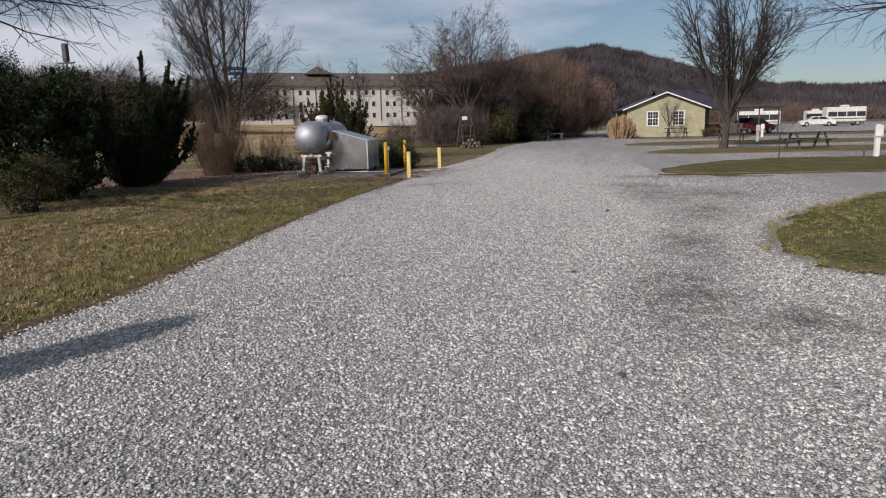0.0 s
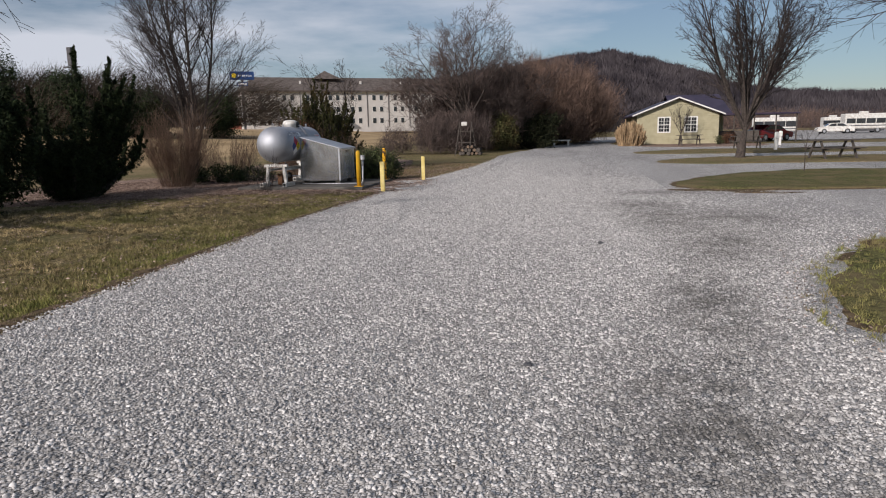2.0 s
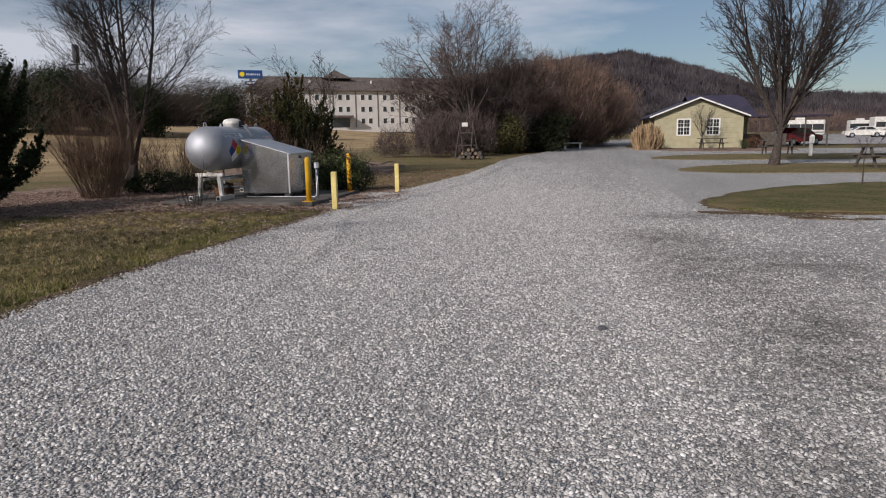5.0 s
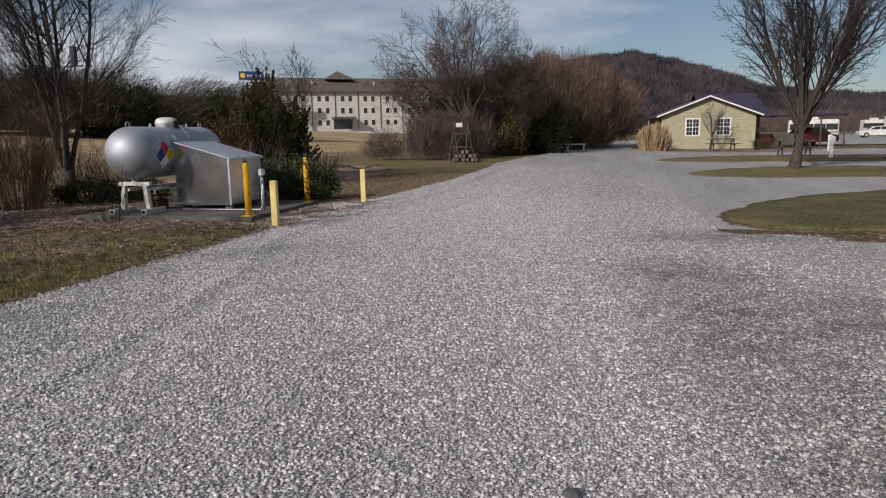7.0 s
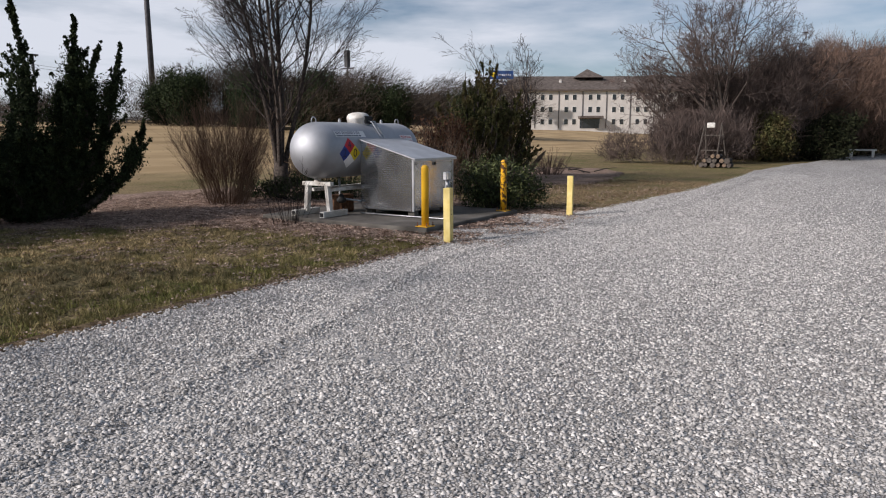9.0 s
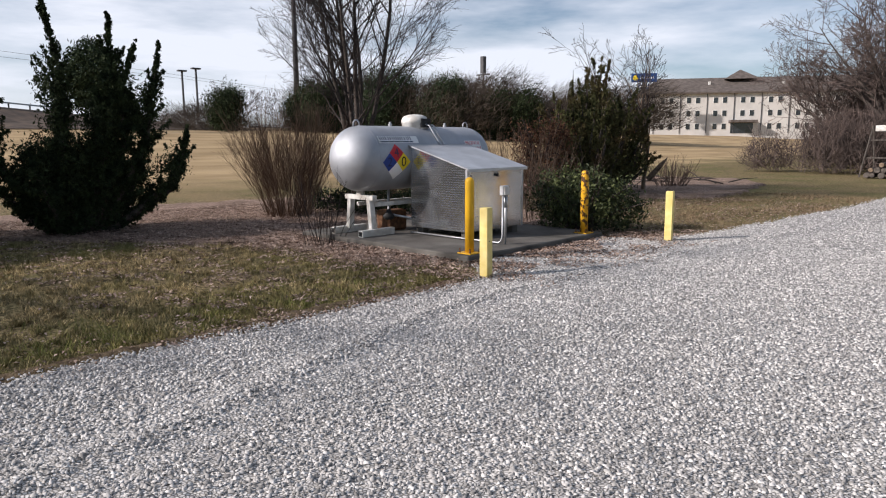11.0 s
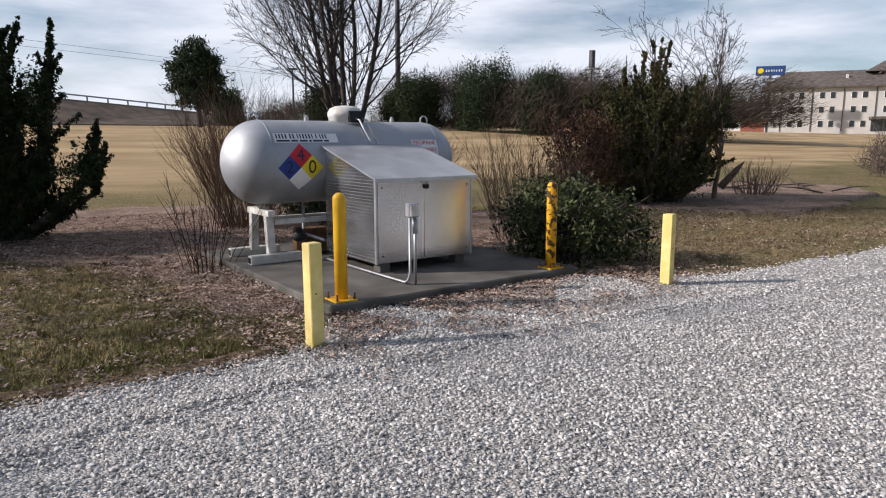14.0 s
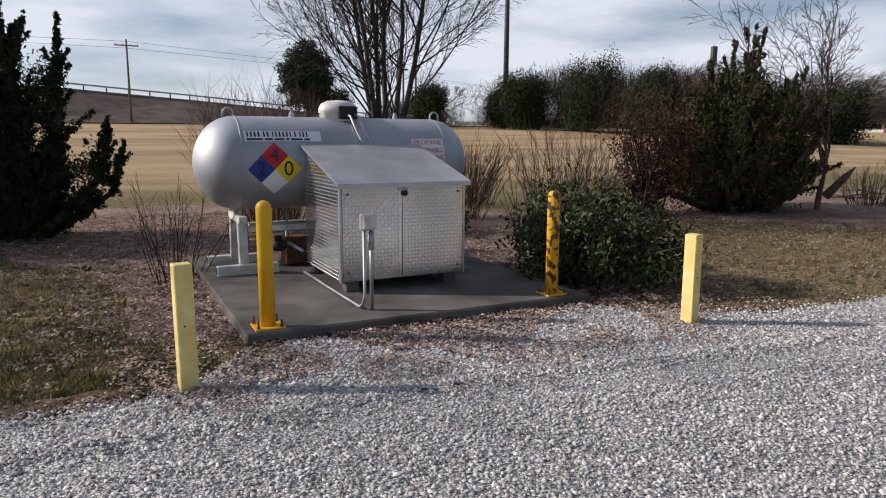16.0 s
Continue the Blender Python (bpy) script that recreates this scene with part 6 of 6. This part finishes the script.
# ---- hills ----
def hill(name, dist, profile, depth, seed, label, trees, tall=1.0):
    """A wooded ridge: profile of (bearing in degrees, rise in degrees) seen from the start of the drive."""
    rr = random.Random(seed)
    az0, az1 = profile[0][0], profile[-1][0]
    n = 120
    b, pts = Build(), []
    for i in range(n + 1):
        az = az0 + (az1 - az0) * i / n
        el = along([(a, e) for a, e in profile], az)
        top = dist * math.tan(radians(el)) + 1.5 * noise.noise((az * 0.8, seed, 0)) - dist * 0.006
        for k in range(7):
            u = k / 6
            d = dist - depth * (1 - u)
            z = -4 + (top + 4) * settle(u, -0.25, 1.0) ** 1.15 + 2 * noise.noise((az * 0.6, u * 4, seed))
            b.v.append((math.sin(radians(az)) * d, math.cos(radians(az)) * d, z))
            pts.append(b.v[-1])
    for i in range(n):
        for k in range(6):
            a = i * 7 + k
            b.f.append((a, a + 7, a + 8, a + 1))
    tagged(part("backdrop", b, M_WOODS, smooth=True), label, "hill", kind="structure")
    w = Build()
    for _ in range(trees):
        i, k = rr.randrange(n), rr.randrange(1, 6) if rr.random() < 0.75 else 5
        a, c = Vector(b.v[i * 7 + k]), Vector(b.v[(i + 1) * 7 + k + 1])
        e, g = Vector(b.v[(i + 1) * 7 + k]), Vector(b.v[i * 7 + k + 1])
        u, v = rr.random(), rr.random()
        p = a.lerp(e, u).lerp(g.lerp(c, u), v)
        h, r = rr.uniform(5, 8.5) * tall, rr.uniform(1.6, 3.0)
        # a rising fan of thin boughs
        for _ in range(13):
            q = p + Vector((rr.gauss(0, 0.35) * r, rr.gauss(0, 0.35) * r, h * rr.uniform(-0.1, 0.45)))
            e = q + Vector((rr.gauss(0, 0.42) * r, rr.gauss(0, 0.42) * r, h * rr.uniform(0.25, 0.6)))
            kk = len(w.v)
            t = rr.uniform(0.12, 0.38)
            w.v += [tuple(q + Vector((-t, 0, 0))), tuple(q + Vector((t, 0, 0))), tuple(e)]
            w.f.append((kk, kk + 1, kk + 2))
    tagged(part("woods", w, M_WOODTREE), "leafless woods covering the hill", "woods", kind="stuff")


hill("hill", 420, [(-22, 2.4), (-15, 3.5), (-8, 4.5), (-4, 5.0), (0, 5.7), (3.5, 5.8), (7, 4.9), (10, 3.9), (13, 2.8), (18, 2.3), (26, 1.9)], 190, 1, "wooded hill behind the office", 10000, 0.75)
hill("hill", 900, [(6, 2.0), (14, 2.3), (20, 2.3), (27, 2.3), (40, 2.1), (60, 1.8)], 260, 2, "low wooded ridge on the horizon", 3500, 0.6)
hill("hill", 700, [(-100, 1.2), (-75, 1.3), (-55, 1.6), (-45, 2.6), (-38, 3.3), (-34, 3.4), (-28, 2.8), (-20, 2.4), (-14, 2.8)], 220, 3, "far wooded ridge behind the hotel", 3500, 0.7)

# ---- small things along the way ----
pile = thing("woodpile", "low pile of split logs with pale cut ends", "woodpile", drop(-4.9, 44.4))
rr = random.Random(17)
for row, n in ((0, 6), (1, 5), (2, 2)):
    for i in range(n):
        r = rr.uniform(0.09, 0.14)
        x = (i - n / 2) * 0.25 + rr.uniform(-0.04, 0.04)
        log = part("log", Build().tube([(x, -0.3 + rr.uniform(-0.05, 0.05), 0.1 + row * 0.2), (x + rr.uniform(-0.03, 0.03), 0.35, 0.1 + row * 0.2)], r, 9), M_BARK, pile)
        part("cut_end", Build().tube([(x, -0.37, 0.1 + row * 0.2), (x, -0.355, 0.1 + row * 0.2)], r * 0.9, 9), rr.choice((M_WOOD, M_GREYWOOD)), log)
frame_stand = thing("log_rack", "weathered dark timber rack beside the woodpile", "rack", drop(-5.5, 45.6), 10)
for s in (-0.45, 0.45):
    for k in (-0.4, 0.4):
        part("leg", Build().tube([(s + k * 0.6, k, -0.05), (s * 0.8, k * 0.1, 2.0)], 0.03, 5), M_GREYWOOD, frame_stand)
for z in (0.7, 1.4):
    part("rung", Build().box(-0.5, -0.3 + z * 0.12, z, 0.5, -0.24 + z * 0.12, z + 0.06, 0.01), M_GREYWOOD, frame_stand)
part("board", Build().box(-0.28, -0.12, 1.78, 0.08, -0.07, 2.02, 0.02), M_WHITE, frame_stand, "weathered white board")

# added out of view to throw the shadow near the start; real caster unknown
post = thing("shadow_post", "unseen weathered timber post added to cast a shadow on the drive", "post", drop(-4.28, 1.35, -0.02))
part("post_body", Build().box(-0.19, -0.19, -0.2, 0.19, 0.19, 2.05, 0.03), M_WOOD, post)
part("cap", Build().box(-0.15, -0.15, 2.05, 0.15, 0.15, 2.2, 0.06), M_WOOD, post)

grill = thing("ground_stake", "short dark metal stake on the grass island", "stake", (11.15, 26.3, 0.05))
part("rod", Build().tube([(0, 0, -0.1), (0, 0, 0.34)], 0.03, 8), M_POLE, grill)
part("cap", Build().tube([(0, 0, 0.34), (0, 0, 0.42)], 0.05, 8), M_POLE, grill)
for x, y, s in ((0.78, 6.95, 0.026), (1.0, 4.16, 0.022), (1.42, 11.7, 0.032)):
    b = Build().lathe([(-0.3, 0.5), (0.0, 1.0), (0.5, 0.75), (0.75, 0.2)], lambda a, c, d: (a * s * 1.3, c * s, d * s), 7)
    st = part("stone", b, M_POLE)
    st.location = (x, y, 0.03)
    tagged(st, "small dark stone lying on the gravel", "stone")

# ---- loose gravel, grass and fallen leaves ----
def loose_stones(x0, x1, y0, y1, per_metre, size, seed):
    """Crushed stone chips: angular crowns with a short ridge on top, sunk into the drive."""
    rng = np.random.default_rng(seed)
    count = int((x1 - x0) * (y1 - y0) * per_metre)
    p = np.stack([rng.uniform(x0, x1, count), rng.uniform(y0, y1, count)], 1)
    edge = np.interp(p[:, 1], [a for a, _ in LEFT], [b for _, b in LEFT])
    keep = p[:, 0] > edge + rng.exponential(0.06, count) - 0.08
    # not on the grass islands
    isl = np.interp(p[:, 1], [6.6, 7.3, 8.5, 10.0, 12.2, 14.4, 16.6], [4.2, 3.1, 2.95, 3.35, 4.75, 6.7, 9.0], left=99, right=99)
    keep &= p[:, 0] < isl + rng.normal(size=count) * 0.06
    keep &= ~((p[:, 1] > 19.2) & (p[:, 0] > 3.3))
    # a bare trodden spot, and a gradual thinning away from the walked stretch
    keep &= np.hypot((p[:, 0] + 1.33) / 0.22, (p[:, 1] - 14.94) / 0.13) > rng.uniform(0.7, 1.3, count)
    right = np.interp(p[:, 1], [0, 12, 17, 25], [3.2, 3.0, 0.8, -0.6])
    thin = np.interp(p[:, 0] - right, [0, 1.6, 4.0], [1.0, 0.45, 0.08]) * np.interp(p[:, 1], [2.0, 23, 27, 34, 42], [1.0, 1.0, 0.5, 0.2, 0.0])
    keep &= rng.random(count) < thin
    p = p[keep]
    n = len(p)
    z = np.array([drive_z(x, y) for x, y in p])
    a = rng.uniform(0, math.tau, n)[:, None] + np.array([0, 1.3, 3.1, 4.5])[None] + rng.normal(size=(n, 4)) * 0.22
    big = size * np.exp(rng.normal(size=n) * 0.2)
    far = big[:, None] * np.array([1.25, 0.75, 1.2, 0.8])[None] * rng.uniform(0.8, 1.15, (n, 4))
    v = np.zeros((n, 6, 3))
    v[:, :4, 0], v[:, :4, 1] = np.cos(a) * far, np.sin(a) * far
    v[:, :4, 2] = rng.uniform(-0.5, 0.25, (n, 4)) * big[:, None]
    rl = rng.uniform(0.35, 0.8, n) * big
    off = rng.normal(size=(n, 2)) * 0.2 * big[:, None]
    for k, sgn in ((4, 1), (5, -1)):
        v[:, k, 0], v[:, k, 1] = off[:, 0] + np.cos(a[:, 0]) * rl * sgn, off[:, 1] + np.sin(a[:, 0]) * rl * sgn
        v[:, k, 2] = rng.uniform(0.3, 0.85, n) * big
    v += np.stack([p[:, 0], p[:, 1], z + size * 0.3], 1)[:, None, :]
    f = np.array([(0, 1, 4), (1, 5, 4), (1, 2, 5), (2, 3, 5), (3, 4, 5), (3, 0, 4)])
    idx = (np.arange(n)[:, None, None] * 6 + f[None]).reshape(-1, 3)
    ob = part("gravel", (v.reshape(-1, 3), 3, idx), M_STONE)
    return tagged(ob, "loose pale grey crushed stone on the drive", "gravel", kind="stuff")


loose_stones(-4.4, 6.5, 2.0, 12.0, 1700, 0.011, 201)
loose_stones(-4.4, 6.5, 12.0, 24.0, 1700, 0.0112, 202)
loose_stones(-4.2, 4.5, 24.0, 42.0, 900, 0.0125, 203)


def blades(count, x0, x1, y0, y1, tall, seed, inside, lift=0.0, material=None, label="short winter grass on the verge"):
    rng = np.random.default_rng(seed)
    k = count // 12
    c = np.stack([rng.uniform(x0, x1, k), rng.uniform(y0, y1, k)], 1)
    p = np.repeat(c, 12, 0) + rng.normal(size=(k * 12, 2)) * 0.022
    size = np.repeat(rng.uniform(0.45, 1.5, k), 12)
    keep = np.array([inside(x, y) for x, y in p])
    p, size = p[keep], size[keep]
    n = len(p)
    z = np.array([turf_height(x, y) for x, y in p]) + lift
    b = np.stack([p[:, 0], p[:, 1], z], 1)
    d = rng.normal(size=(n, 3)) * 0.65
    d[:, 2] = 1
    d /= np.linalg.norm(d, axis=1)[:, None]
    a = rng.uniform(0, math.tau, n)
    e = np.stack([np.cos(a), np.sin(a), 0 * a], 1) * 0.0045
    h = (tall * size * rng.uniform(0.6, 1.3, n))[:, None]
    v = np.stack([b - e, b + e, b + d * h], 1).reshape(-1, 3)
    ob = part("grass", (v, 3, np.arange(n * 3).reshape(n, 3)), material or M_BLADE)
    return tagged(ob, label, "grass", kind="stuff")


def on_lawn(x, y):
    if x > along(LEFT, y) - 0.10 + 0.12 * noise.noise((x * 3, y * 3, 0)):
        return False
    if y > 15.6 and x > -15 and y < 26.5:  # the mulched bed
        edge = np.interp(x, [-14.4, -11.4, -8.8, -7, -5.6, -4.5, -3.6], [15.6, 16.3, 18.3, 19.3, 19.0, 19.2, 19.6])
        if y > edge + 0.35 * noise.noise((x * 1.5, y * 1.5, 5)) and y < 24.0 + 0.4 * noise.noise((x, y, 2)):
            return False
    return noise.noise((x * 0.8, y * 0.8, 11)) > -0.42 and noise.noise((x * 3.6, y * 3.6, 15)) > -0.16


blades(170000, -9.5, -3.2, 3.2, 13.0, 0.05, 211, on_lawn)
blades(160000, -10.5, -3.2, 13.0, 19.8, 0.055, 212, on_lawn)
blades(95000, -11, -2.6, 23.6, 34, 0.06, 213, on_lawn, material=M_DRY, label="thin dry grass beyond the pad")
blades(36000, 2.9, 8.5, 6.6, 16.5, 0.045, 214, lambda x, y: x > float(np.interp(y, [6.6, 7.3, 8.5, 10.0, 12.2, 14.4, 16.6], [4.2, 3.1, 2.95, 3.35, 4.75, 6.7, 9.0])) + 0.05, 0.08, M_EDGE, "short grass on the island")


edge_rng = random.Random(5)
blades(150000, -5.6, -3.0, 3.2, 19.6, 0.06, 215, lambda x, y: -0.5 - 1.3 * edge_rng.random() ** 2 < x - along(LEFT, y) < 0.05 + 0.09 * noise.noise((y * 5, 0, 0)) and noise.noise((x * 2, y * 2.5, 3)) > -0.22, 0.0, M_EDGE, "longer green grass at the gravel's edge")
blades(14000, 2.8, 7.5, 6.6, 15.5, 0.065, 216, lambda x, y: -0.12 < x - float(np.interp(y, [6.6, 7.3, 8.5, 10.0, 12.2, 14.4, 16.6], [4.2, 3.1, 2.95, 3.35, 4.75, 6.7, 9.0])) < 0.4, 0.05, M_EDGE, "longer grass at the island's edge")


def litter(count, x0, x1, y0, y1, size, seed, inside, lift, label):
    rng = np.random.default_rng(seed)
    p = np.stack([rng.uniform(x0, x1, count), rng.uniform(y0, y1, count)], 1)
    p = p[[inside(x, y) for x, y in p]]
    n = len(p)
    z = np.array([height(x, y) for x, y in p]) + lift + rng.uniform(0, 0.012, n)
    c = np.stack([p[:, 0], p[:, 1], z], 1)
    a = rng.uniform(0, math.tau, n)
    u = np.stack([np.cos(a), np.sin(a), rng.normal(size=n) * 0.3], 1)
    w = np.stack([-np.sin(a), np.cos(a), rng.normal(size=n) * 0.35], 1)
    s = (size * rng.uniform(0.5, 1.4, n))[:, None]
    curl = np.zeros((n, 3))
    curl[:, 2] = rng.uniform(0.1, 0.5, n)
    v = np.stack([c - u * s, c + w * s * 0.5 + curl * s, c + u * s, c - w * s * 0.5 + curl * s], 1).reshape(-1, 3)
    ob = part("fallen_leaves", (v, 4, np.arange(n * 4).reshape(n, 4)), M_LEAF)
    return tagged(ob, label, "leaves", kind="stuff")


def in_bed(x, y):
    if PAD[0] < x < PAD[2] and PAD[1] < y < PAD[3]:
        return False
    return not on_lawn(x, y) and x < along(LEFT, y) + 0.1


litter(75000, -13.5, -3.4, 15.8, 24.5, 0.0165, 221, in_bed, 0.02, "brown and pinkish fallen leaves on the mulch")
litter(26000, -4.32, -2.6, 19.0, 23.6, 0.017, 222, lambda x, y: noise.noise((x * 1.7, y * 1.7, 4)) > -0.1 and random.Random(int(x * 9973 + y * 7919)).random() < max(0.0, 1.0 - (x + 4.3) / 1.7) ** 1.6, 0.03, "scattered fallen leaves on the gravel by the pad")
litter(3500, -7.8, -4.3, 18.5, 19.85, 0.016, 223, lambda x, y: True, 0.03, "drift of leaves beside the concrete pad")
litter(8000, -9.5, -3.3, 4, 20, 0.016, 224, lambda x, y: x < along(LEFT, y) and noise.noise((x, y, 8)) > -0.1, 0.025, "scattered dead leaves in the grass")
litter(14000, -9.5, -2.9, 23.2, 31, 0.016, 225, lambda x, y: x < along(LEFT, y) and noise.noise((x * 0.9, y * 0.9, 6)) > -0.15, 0.02, "dead leaves blown into the dry grass")


def pad_skirt(x, y):
    """Leaves blown against the pad's two open sides, thinning outwards."""
    out = max(x - PAD[2], PAD[1] - y, 0.0)
    return out > 0.0 and edge_rng.random() < math.exp(-out / 0.28) * (0.8 + 0.9 * noise.noise((x * 2.5, y * 2.5, 8)))


litter(20000, PAD[0], PAD[2] + 0.9, PAD[1] - 0.9, PAD[3], 0.019, 222, pad_skirt, 0.03, "reddish fallen leaves along the pad's edge")
litter(16000, -4.8, -2.8, 2.8, 19.4, 0.014, 227, lambda x, y: edge_rng.random() < math.exp(-abs(x - along(LEFT, y) + 0.06) / 0.13) * (0.6 + 0.8 * noise.noise((x * 2, y * 2, 12))), 0.028, "dead leaves and straw along the gravel's edge")
litter(5000, 2.4, 5.2, 6.3, 13.5, 0.014, 228, lambda x, y: edge_rng.random() < math.exp(-abs(x - float(np.interp(y, [6.6, 7.3, 8.5, 10.0, 12.2, 14.4], [4.2, 3.1, 2.95, 3.35, 4.75, 6.7]))) / 0.14), 0.05, "dead leaves round the rim of the island")
